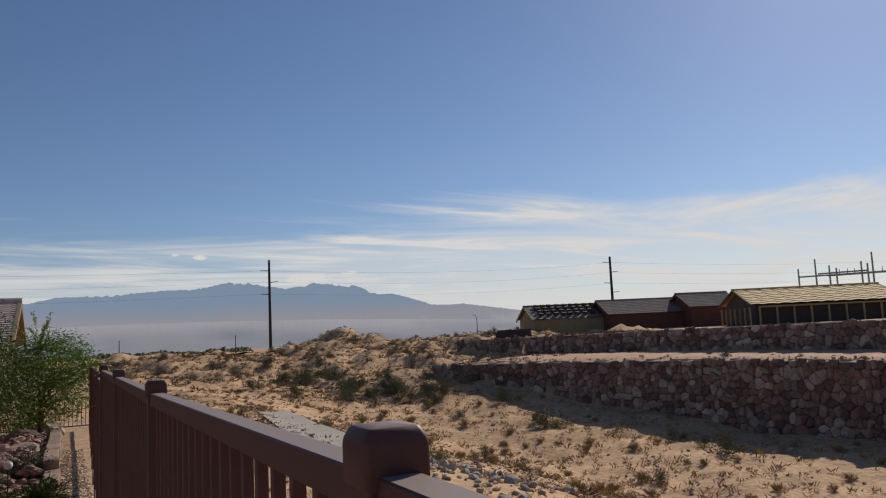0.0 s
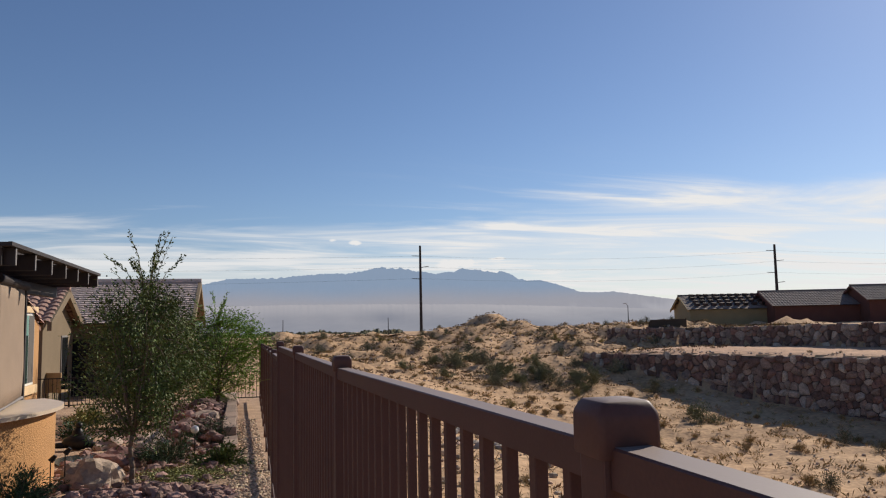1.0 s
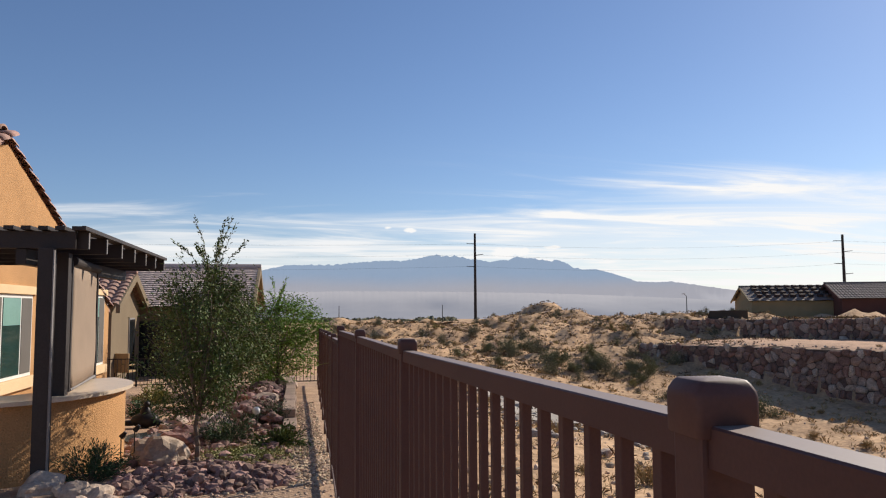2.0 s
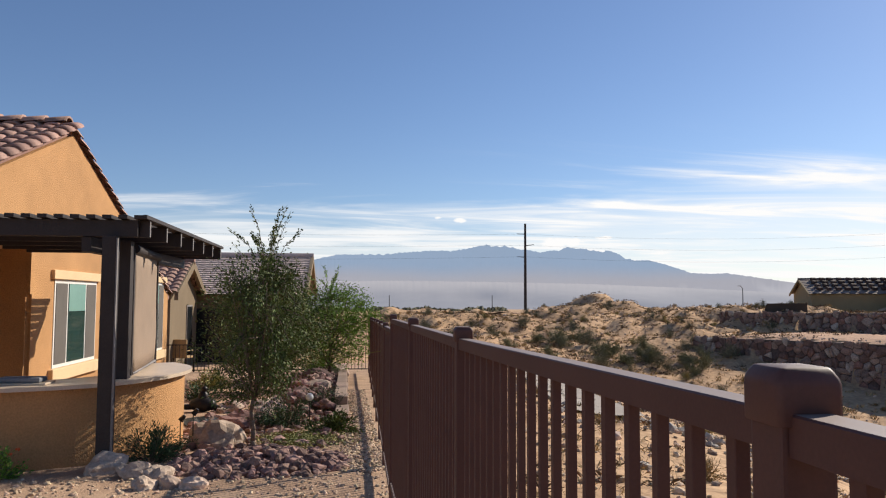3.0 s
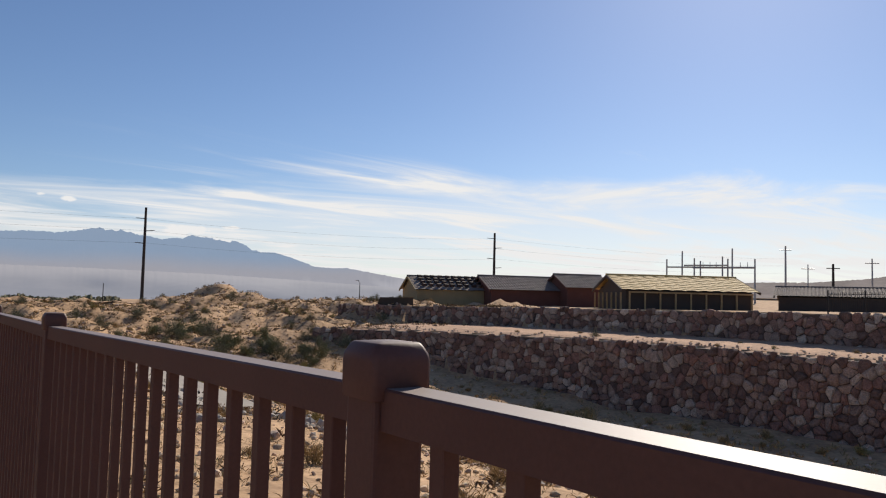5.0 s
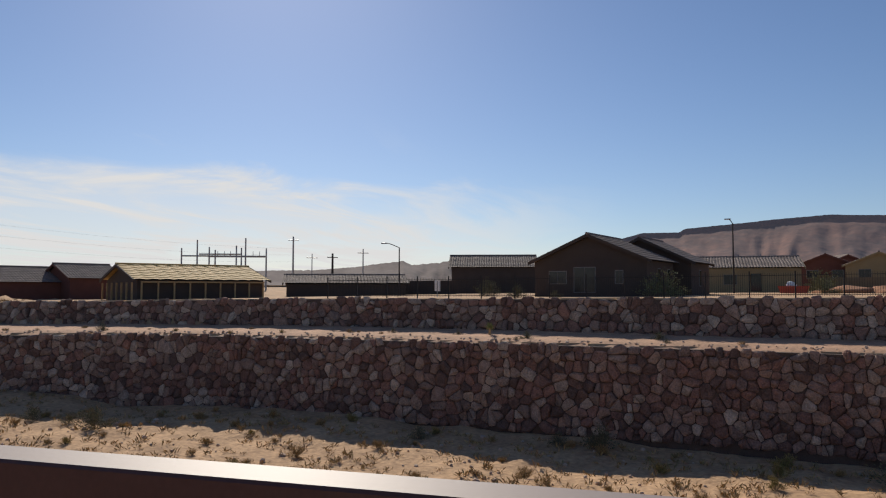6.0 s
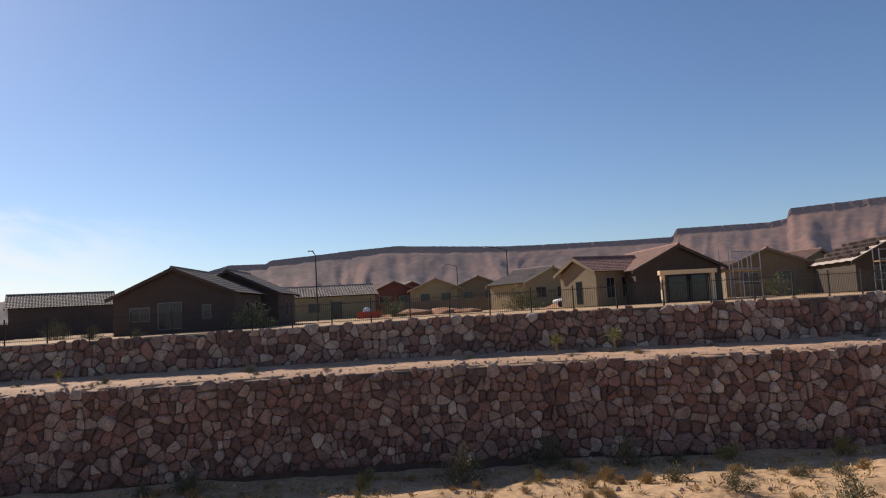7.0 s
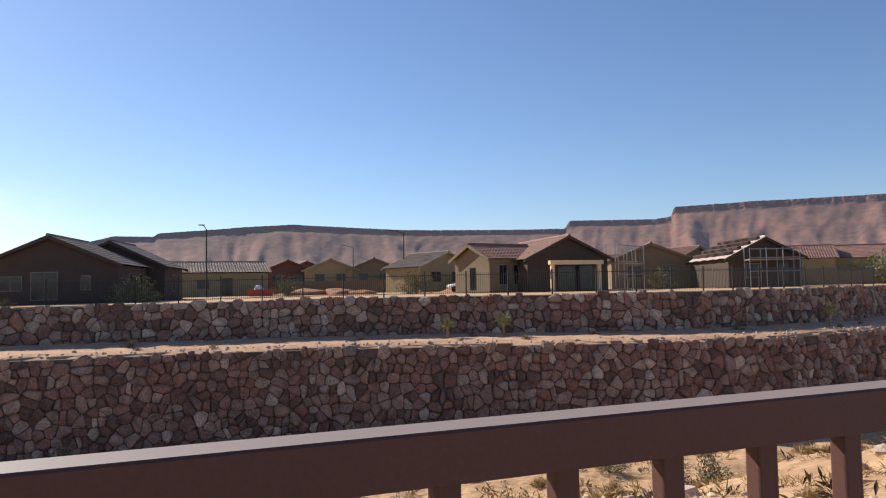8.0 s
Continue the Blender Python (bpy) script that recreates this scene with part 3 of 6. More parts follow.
def stone_wall(name, line, height, label, near, seed, sx, sy):
    rng = random.Random(seed)
    lens = [0.0]
    for a, b in zip(line, line[1:]):
        lens.append(lens[-1] + (b - a).length)
    lx, ly, lz = ([p[k] for p in line] for k in range(3))

    def spot(s, h, proud):
        x, y, z = np.interp(s, lens, lx), np.interp(s, lens, ly), np.interp(s, lens, lz)
        x2, y2 = np.interp(s + 0.5, lens, lx), np.interp(s + 0.5, lens, ly)
        x1, y1 = np.interp(s - 0.5, lens, lx), np.interp(s - 0.5, lens, ly)
        d = Vector((x2 - x1, y2 - y1, 0)).normalized()
        front = Vector((d.y, -d.x, 0))
        if front.x > 0:
            front = -front
        lean = (height - h) * 0.10
        return Vector((x, y, z - height + h)) + front * (proud + lean)

    top = thing(name, Matrix(), label, "retaining wall", kind="structure")
    # the packed earth behind the stones
    verts, faces = [], []
    for k, s in enumerate(np.arange(0, lens[-1], 1.0)):
        verts += [spot(s, -0.6, 0.0), spot(s, height - 0.12, 0.0), spot(s, height - 0.12, -1.3)]
        if k:
            a = 3 * k
            faces += [(a - 3, a, a + 1, a - 2), (a - 2, a + 1, a + 2, a - 1)]
    raw("joint_fill", verts, faces, MORTAR, top, "dark earth packed in the joints")
    rest_v, rest_f = [], []
    count = 0
    for (px, py), poly in wall_cells(rng, lens[-1], height, sx, sy):
        gap = rng.uniform(0.002, 0.016)
        bulge = rng.uniform(0.07, 0.24)
        cx, cy = sum(p[0] for p in poly) / len(poly), sum(p[1] for p in poly) / len(poly)
        rag = rng.uniform(-0.14, 0.14) if py > height - sy else 0.0
        # round the corners of the cell off
        soft = []
        for (ax, ay), (bx, by) in zip(poly, poly[1:] + poly[:1]):
            if math.hypot(bx - ax, by - ay) > 0.07:
                soft += [(ax + (bx - ax) * 0.17, ay + (by - ay) * 0.17), (ax + (bx - ax) * 0.85, ay + (by - ay) * 0.85)]
        if len(soft) < 6:
            continue
        v, f = [], []
        m = len(soft)
        tilt_x, tilt_y = rng.uniform(-0.22, 0.22), rng.uniform(-0.25, 0.25)
        for inset, proud in ((gap, -0.05), (gap + 0.015, bulge * 0.55), (gap + 0.11, bulge)):
            for ax, ay in soft:
                r = max(math.hypot(ax - cx, ay - cy), 0.01)
                t = max(0.3, 1 - inset / r * 1.2)
                jx, jy = rng.uniform(-0.022, 0.022), rng.uniform(-0.022, 0.022)
                qx, qy = cx + (ax - cx) * t + jx, cy + (ay - cy) * t + jy
                hh = qy + (rag if qy > height - sy * 0.7 else 0)
                v.append(spot(qx, hh, proud + (0.0 if proud < 0 else (qx - cx) * tilt_x + (qy - cy) * tilt_y)))
        for ring in range(2):
            for k in range(m):
                a, b = ring * m + k, ring * m + (k + 1) % m
                f.append((a, b, b + m, a + m))
        v.append(spot(cx, cy, bulge * rng.uniform(0.95, 1.2)))
        for k in range(m):
            f.append((2 * m + k, 2 * m + (k + 1) % m, 3 * m))
        world_y = np.interp(px, lens, ly)
        if near[0] < world_y < near[1] and count < 290:
            raw("stone", v, f, STONE, top)
            count += 1
        else:
            k = len(rest_v)
            rest_v += v
            rest_f += [tuple(i + k for i in q) for q in f]
    tagged(raw("stonework", rest_v, rest_f, STONE, top, "stones of the wall further along"), kind="stuff")


stone_wall("retaining_wall_lower", LOWER, 5.2, "tall dry-laid wall of reddish brown boulders", (-12, 4), 11, 0.66, 0.50)
stone_wall("retaining_wall_upper", UPPER, 2.75, "upper dry-laid terrace wall of reddish brown boulders", (-29, 5), 12, 0.68, 0.51)


def build_terrace():
    """Pale gravel on the ledge between the walls."""
    verts, faces = [], []
    n = 220
    up = sorted((p.y, p.x) for p in UPPER)
    for k in range(n + 1):
        y = 64 - (64 + 62) * k / n
        lo = sorted((p.y, p.x) for p in LOWER)
        x0 = float(np.interp(y, [q[0] for q in lo], [q[1] for q in lo])) - 0.02
        x1 = float(np.interp(y, [q[0] for q in up], [q[1] for q in up])) + 0.3
        for i in range(7):
            x = x0 + (x1 - x0) * i / 6
            verts.append((x, y, gz(max(x, x0 + 0.95), y) + (0.08 if i else -0.28) + 0.10 * noise.noise(Vector((x * 0.9, y * 0.9, 4)))))
        if k:
            a = 7 * k
            faces += [(a - 7 + i, a - 6 + i, a + 1 + i, a + i) for i in range(6)]
    tagged(raw("terrace", verts, faces, TERRACE, None, smooth=True), "pinkish gravel ledge between the two stone walls", "terrace", kind="structure")


build_terrace()


# ---- the brown metal fence ----
def build_fence():
    top = thing("fence", Matrix(), "brown powder-coated metal picket fence along the path", "fence")
    posts = [(0.0, -1.85 * k, 0.012 * k) for k in range(4, 0, -1)] + [(0, 0, 0), (0, 1.85, -0.036), (0, 3.7, -0.055), (0, 5.55, -0.073)]
    low = [(0.019 * (1.85 * k), 5.55 + 1.85 * k, -0.16 - 0.037 * k) for k in range(1, 10)]
    every = posts + low

    w = 0.025
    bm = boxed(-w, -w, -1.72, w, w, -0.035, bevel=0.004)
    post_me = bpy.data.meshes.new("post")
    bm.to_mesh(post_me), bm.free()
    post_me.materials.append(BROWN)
    # cap: a skirt, a shoulder and a shallow crown
    bm = bmesh.new()
    rings = [(0.0280, -0.052), (0.0288, -0.0505), (0.0288, -0.0200), (0.0286, -0.0165), (0.0277, -0.0125), (0.0248, -0.0070), (0.0228, -0.0042), (0.0214, -0.0033), (0.004, -0.0018)]
    prev = None
    for r, z in rings:
        ring = []
        for cx, cy in ((-1, -1), (1, -1), (1, 1), (-1, 1)):
            for a in (0.0, 0.5, 1.0):
                c = r * 0.16
                ang = math.atan2(cy, cx) + (a - 0.5) * math.pi / 2
                ring.append(bm.verts.new((cx * (r - c) + c * math.cos(ang) * 1.2, cy * (r - c) + c * math.sin(ang) * 1.2, z)))
        if prev:
            for i in range(12):
                bm.faces.new((prev[i], prev[(i + 1) % 12], ring[(i + 1) % 12], ring[i]))
        prev = ring
    bm.faces.new(prev)
    bmesh.ops.recalc_face_normals(bm, faces=bm.faces)
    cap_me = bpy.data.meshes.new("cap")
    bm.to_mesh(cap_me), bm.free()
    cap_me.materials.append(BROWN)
    cap_me.polygons.foreach_set("use_smooth", [True] * len(cap_me.polygons))
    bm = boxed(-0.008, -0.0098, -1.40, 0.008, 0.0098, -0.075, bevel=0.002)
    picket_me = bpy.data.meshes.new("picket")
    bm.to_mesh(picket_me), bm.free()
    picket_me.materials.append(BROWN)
    for x, y, z in every:
        p = new("post", post_me)
        p.parent, p.location = top, (x, y, z)
        c = new("cap", cap_me)
        c.parent, c.location = p, (0, 0, 0)
    runs = list(zip(posts, posts[1:])) + [(posts[-1], low[0])] + list(zip(low, low[1:]))
    for (ax, ay, az), (bx, by, bz) in runs:
        if az - bz > 0.07:
            az = bz + 0.037
        for zz, hgt in ((-0.041, 0.036), (-1.36, 0.036)):
            bm = bmesh.new()
            lo = [bm.verts.new((ax + sx, ay + w, az + zz + dz)) for sx, dz in ((-0.019, -hgt), (0.019, -hgt), (0.019, -0.002), (0.017, 0), (-0.017, 0), (-0.019, -0.002))]
            hi = [bm.verts.new((bx + sx, by - w, bz + zz + dz)) for sx, dz in ((-0.019, -hgt), (0.019, -hgt), (0.019, -0.002), (0.017, 0), (-0.017, 0), (-0.019, -0.002))]
            for i in range(6):
                bm.faces.new((lo[i], lo[(i + 1) % 6], hi[(i + 1) % 6], hi[i]))
            bmesh.ops.recalc_face_normals(bm, faces=bm.faces)
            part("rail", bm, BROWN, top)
        for k in range(1, 20):
            t = k / 20
            q = new("picket", picket_me)
            q.parent, q.location = top, (ax + (bx - ax) * t, ay + (by - ay) * t, az + (bz - az) * t)


build_fence()


# ---- houses ----
def tile_roof(bm, x0, x1, run, drop, y_ridge, z_ridge, sign, rib=0.34, proud=0.07, rows=9):
    """Corrugated barrel tiling on one slope: ribs run down the slope, with a step at each course."""
    n = max(4, int((x1 - x0) / rib))
    grid = []
    for k in range(rows + 1):
        for lip in ((0.0, 0.045) if 0 < k < rows else (0.0,)):
            line = []
            f = k / rows
            for i in range(n * 4 + 1):
                u = i / 4
                arch = abs(math.sin(math.pi * u)) * proud
                line.append(bm.verts.new((x0 + (x1 - x0) * u / n, y_ridge + sign * run * f, z_ridge - drop * f + arch + (0.045 if lip == 0.0 and k else 0.0))))
            grid.append(line)
    for a, b in zip(grid, grid[1:]):
        for i in range(len(a) - 1):
            bm.faces.new((a[i], a[i + 1], b[i + 1], b[i]))


def house(name, m, length, width, eave, rise, wall_m, roof_m, label, openings=(), over=0.45, rib=0.34, roof=True, proud=0.07, rows=9):
    """A one-storey house: ridge along its local x, with gable walls at both ends; openings: (side, along, sill, width, height, kind)."""
    top = thing(name, m, label, "house", "houses beyond the wash")
    w2 = width / 2
    slope = rise / w2
    bm = prism(bmesh.new(), [(-w2, -1.2), (w2, -1.2), (w2, eave), (0, eave + rise), (-w2, eave)], "x", 0, length)
    part("wall", bm, wall_m, top)
    if roof:
        bm = bmesh.new()
        z0 = eave + rise + 0.16
        for sign in (-1, 1):
            tile_roof(bm, -over, length + over, w2 + over, slope * (w2 + over), 0, z0, sign, rib, proud, rows)
        part("roof", bm, roof_m, top, smooth=False)
        for x in (-over, length + over - 0.12):
            for sign in (-1, 1):
                bm = prism(bmesh.new(), [(0, z0 + 0.06), (sign * (w2 + over), z0 - slope * (w2 + over) + 0.06), (sign * (w2 + over), z0 - slope * (w2 + over) - 0.20), (0, z0 - 0.22)], "x", x, x + 0.12)
                part("fascia", bm, wall_m, top)
        bm = rod(bmesh.new(), (-over, 0, z0 + 0.06), (length + over, 0, z0 + 0.06), 0.13, 0.13, 10)
        part("ridge_cap", bm, roof_m, top)
    for side, a, sill, wd, ht, kind in openings:
        def place(u0, u1, z0_, z1_, o0, o1):
            if side == "front":
                return boxed(-o1, u0, z0_, -o0, u1, z1_)
            if side == "left":
                return boxed(u0, w2 + o0, z0_, u1, w2 + o1, z1_)
            return boxed(u0, -w2 - o1, z0_, u1, -w2 - o0, z1_)
        frame_ob = part("window" if kind == "w" else "door", place(a, a + wd, sill, sill + ht, -0.02, 0.03), PERGOLA_EDGE if kind == "w" else STEEL, top)
        part("pane", place(a + 0.06, a + wd / 2 - 0.02, sill + 0.06, sill + ht - 0.06, 0.034, 0.045), GLASS_FAR, frame_ob)
        part("pane", place(a + wd / 2 + 0.02, a + wd - 0.06, sill + 0.06, sill + ht - 0.06, 0.034, 0.045), GLASS_FAR, frame_ob)
    return top


# two dark brown ones side by side
house("house", pose(61.2, 7.2, -0.25, 0, 0, -13), 8, 9.6, 2.65, 2.05, STUCCO_DARK, CLAY_GREY, "dark umber stucco house with low tiled gable roof", [("front", -0.6, 0.1, 1.9, 2.1, "w"), ("front", -2.9, 0.8, 0.7, 1.1, "w"), ("front", 1.9, 0.8, 1.6, 1.1, "w"), ("right", 3, 0.6, 0.8, 1.5, "w"), ("right", 6, 0.6, 0.8, 1.5, "w")])
house("house", pose(69.6, 3.6, -0.2, 0, 0, -13), 7.2, 9.0, 2.7, 2.15, STUCCO_DARK, CLAY_GREY, "dark umber stucco house standing behind its neighbour", [("right", 3, 0.6, 0.8, 1.5, "w")])
house("house", pose(100, 2.0, -0.1, 0, 0, -90), 15, 10, 2.75, 1.35, STUCCO_YELLOW, CLAY_GREY, "tan stucco house with barrel-tiled roof and arched porch", [("right", 9.5, 0.0, 1.2, 2.1, "d"), ("right", 6.5, 0.8, 1.5, 1.2, "w"), ("right", 3, 0.8, 1.5, 1.2, "w")])
# the shade on this gable is put into its wall colour
house("house", pose(56.5, -33.75, -0.2, 0, 0, -5), 11, 7.6, 2.75, 1.85, STUCCO_SHADE, CLAY_RED, "tan stucco house, darkened for shade, with pink tiled roof and back patio", [("front", -2.4, 0.0, 3.4, 2.2, "d"), ("left", 2.0, 0.9, 1.2, 1.2, "w")])
house("house", pose(61.2, -26.6, -0.2, 0, 0, -78), 6, 5.4, 2.9, 1.2, STUCCO_TAN, CLAY_RED, "low wing of the tan house with small gable", [("right", 1.0, 0.6, 0.9, 1.8, "w"), ("right", 2.6, 0.6, 0.9, 1.8, "w"), ("front", -0.6, 0.2, 0.9, 2.0, "d")])
# here too the wall colour carries the gable's shade
house("house", pose(53.4, -52.7, -0.05, 0, 0, -20), 10, 6.8, 2.5, 1.75, STUCCO_SHADE, SLATE, "unfinished tan stucco house, darkened for shade, with tiles stacked on its roof", [("front", -2.2, 0.0, 1.2, 2.1, "d"), ("front", 0.4, 0.7, 1.4, 1.3, "w")], rib=2.0)
# the row by the far end of the walls
house("house", pose(53.2, 81.6, -1.9, 0, 0, -20), 11, 8.5, 2.6, 1.6, STUCCO_YELLOW, CLAY_GREY, "sand-coloured stucco house with dark tiles stacked on its roof", rib=2.0)
house("house", pose(60.6, 76.0, -1.6, 0, 0, -20), 11, 8.4, 2.5, 1.65, STUCCO_RED, CLAY_GREY, "rust-red stucco house with grey tiled roof")
house("house", pose(68.4, 70.0, -1.5, 0, 0, -20), 6, 7.0, 2.9, 1.55, STUCCO_RED, CLAY_GREY, "rust-red stucco house wing with grey tiled roof")
# solid dark walls stand for the shade inside the open frame
shell = house("house", pose(58.1, 51.4, -1.0, 0, 0, -32), 12.5, 9.5, 2.0, 1.35, STUCCO_DARK, PLYWOOD, "house being built with bare yellow roof sheathing", rib=1.2, over=0.6)
for u in range(9):
    part("stud", boxed(0.2 + 1.5 * u, -5.22, -0.6, 0.34 + 1.5 * u, -5.08, 1.72), LUMBER, shell)
for u in range(7):
    part("stud", boxed(-0.5, -4.7 + 1.55 * u, -0.6, -0.36, -4.56 + 1.55 * u, 1.75), LUMBER, shell)
part("header", boxed(0.2, -5.23, 1.73, 12.4, -5.07, 1.88), LUMBER, shell)
house("house", pose(75, 43.0, -0.9, 0, 0, -62), 13, 9, 1.6, 0.9, STUCCO_DARK, CLAY_GREY, "low dark brown house behind the upper fence")
house("house", pose(106, 33.0, 0.1, 0, 0, -75), 12, 9, 3.2, 1.7, STUCCO_DARK, CLAY_GREY, "dark brown house with grey tiled roof further off")



# ---- the yard ----
def yard_z(y):
    return -1.5 - 0.032 * min(max(y, -4), 26)


def build_yard_gravel():
    verts, faces = [], []
    ys = [-5 + 0.25 * k for k in range(129)]
    for y in ys:
        xr = float(fence_x(np.array(y))) + 0.10
        for i in range(41):
            x = -9 + (xr + 9) * i / 40
            verts.append((x, y, yard_z(y) + 0.015 + 0.012 * noise.noise(Vector((x * 2, y * 2, 1)))))
    for k in range(len(ys) - 1):
        for i in range(40):
            a = k * 41 + i
            faces.append((a, a + 1, a + 42, a + 41))
    tagged(raw("path", verts, faces, GRAVEL, None, smooth=True), "pale brown gravel path and yard along the fence", "path", kind="structure")


build_yard_gravel()


def build_near_house():
    HX, PK, PZ, EZ = -5.0, 12.55, 2.78, 0.10
    top = thing("house", Matrix(), "ochre stucco house with clay barrel tiles and gable end", "house")
    y0, y1 = PK - 7.1, PK + 7.1
    bm = prism(bmesh.new(), [(11.05, 0.82), (11.05, EZ), (y1, EZ), (PK, PZ), (PK - (PZ - 0.82) / (PZ - EZ) * 7.1, 0.82)], "x", -16, HX)
    part("gable", bm, STUCCO, top)
    bm = prism(bmesh.new(), [(-16, 11.05), (HX, 11.05), (HX, y1), (-16, y1)], "z", -2.6, EZ)
    bmesh.ops.bevel(bm, geom=[e for e in bm.edges if abs(e.verts[0].co.z - e.verts[1].co.z) > 1 and e.verts[0].co.x > -6], offset=0.06, segments=3, affect="EDGES")
    part("wall", bm, STUCCO, top)
    part("wall", boxed(-7.6, y0, -2.6, -7.4, 11.05, 0.82), STUCCO, top, "recessed patio wall in shade")
    part("patio_ceiling", boxed(-7.4, y0 + 2, 0.76, HX - 0.004, 11.05, 0.816), STUCCO_TRIM, top)
    sconce = part("wall_lamp", boxed(-7.395, 9.0, -0.55, -7.28, 9.16, -0.2, bevel=0.02), BRONZE, top, "dark bronze wall lamp")
    # windows: lintel, sill, frame, three lights
    for a, b, z0, z1 in ((11.95, 13.95, -1.08, 0.34), (17.3, 19.1, -1.25, 0.42)):
        frame_ob = part("window", boxed(HX - 0.05, a, z0, HX + 0.012, b, z1, bevel=0.006), WHITE, top, "white vinyl sliding window")
        part("lintel", boxed(HX - 0.02, a - 0.14, z1 + 0.003, HX + 0.06, b + 0.14, z1 + 0.15, bevel=0.012), STUCCO_TRIM, frame_ob)
        part("sill", boxed(HX - 0.02, a - 0.14, z0 - 0.20, HX + 0.08, b + 0.14, z0 - 0.003, bevel=0.012), STUCCO_TRIM, frame_ob)
        w = b - a
        part("screen", boxed(HX + 0.013, a + 0.05, z0 + 0.06, HX + 0.02, a + w * 0.27, z1 - 0.06), SCREEN_GREY, frame_ob, "grey insect screen")
        part("pane", boxed(HX + 0.013, a + w * 0.30, z0 + 0.06, HX + 0.02, a + w * 0.70, z1 - 0.06), GLASS, frame_ob)
        part("blind", boxed(HX + 0.0215, a + w * 0.305, z1 - 0.52, HX + 0.024, a + w * 0.695, z1 - 0.065), BLIND, frame_ob, "pale green blind behind the glass")
        part("screen", boxed(HX + 0.013, a + w * 0.73, z0 + 0.06, HX + 0.02, b - 0.05, z1 - 0.06), SCREEN_GREY, frame_ob, "grey insect screen")
    # barrel tiles
    run, drop = 7.1 + 0.3, (PZ - EZ) / 7.1 * (7.1 + 0.3)
    slope_len = math.hypot(run, drop)
    pitch = math.atan2(drop, run)
    bm = bmesh.new()
    rows = []
    for v, (r, lift) in enumerate(((0.155, 0.030), (0.150, 0.012), (0.125, 0.0))):
        yv = (-0.03, 0.18, 0.40)[v]
        rows.append([bm.verts.new((math.cos(math.pi * i / 6) * r, yv, math.sin(math.pi * i / 6) * r * 0.62 + lift)) for i in range(7)])
    for a, b in zip(rows, rows[1:]):
        for i in range(6):
            bm.faces.new((a[i], a[i + 1], b[i + 1], b[i]))
    inner = [bm.verts.new((v.co.x * 0.86, v.co.y, v.co.z * 0.8 - 0.004)) for v in rows[0]]
    for i in range(6):
        bm.faces.new((rows[0][i], inner[i], inner[i + 1], rows[0][i + 1]))
    tile_me = bpy.data.meshes.new("tile")
    bm.to_mesh(tile_me), bm.free()
    tile_me.materials.append(CLAY)
    tile_me.polygons.foreach_set("use_smooth", [True] * len(tile_me.polygons))
    roof = part("roof", prism(bmesh.new(), [(y0 - 0.3, EZ - 0.11), (PK, PZ + 0.02), (y1 + 0.3, EZ - 0.11), (y1 + 0.3, EZ - 0.02), (PK, PZ + 0.11), (y0 - 0.3, EZ - 0.02)], "x", -16, HX - 0.05), CLAY_RED, top, "underlay and edge boards of the roof")
    courses = int(slope_len / 0.37)
    rngt = random.Random(2)

    def lay(x, c, sign, name="tile", lift=0.0):
        f = (c + 0.5) * 0.37 / slope_len
        m = Matrix.Translation((x, PK - sign * run * f, PZ + 0.13 - drop * f + lift)) @ Matrix.Rotation(0 if sign > 0 else math.pi, 4, "Z") @ Matrix.Rotation(pitch, 4, "X") @ Matrix.Rotation(rngt.uniform(-0.03, 0.03), 4, "Z")
        o = new(name, tile_me)
        o.parent = roof
        o.matrix_local = m

    for k in range(13):
        for c in range(courses):
            lay(HX - 0.28 - k * 0.325, c, 1)
    for c in range(courses):
        lay(HX - 0.02, c, 1, "rake_tile", 0.0)
        lay(HX - 0.06, c, -1, "rake_tile", -0.085)
    for k in range(26):
        o = new("ridge_tile", tile_me)
        o.parent = roof
        o.matrix_local = Matrix.Translation((HX - 0.10 - k * 0.36, PK, PZ + 0.19)) @ Matrix.Rotation(-math.pi / 2, 4, "Z") @ Matrix.Rotation(math.pi, 4, "Z") @ Matrix.Scale(1.15, 4)
    bm = bmesh.new()
    tile_roof(bm, -16, HX - 0.3 - 13 * 0.325, run, drop, PK, PZ + 0.14, -1, 0.325, rows=22)
    tile_roof(bm, -16, HX, run, drop, PK, PZ + 0.14, 1, 0.325, rows=22)
    tagged(part("tiling", bm, CLAY, roof, "clay tiles on the rest of the roof"), kind="stuff")


build_near_house()


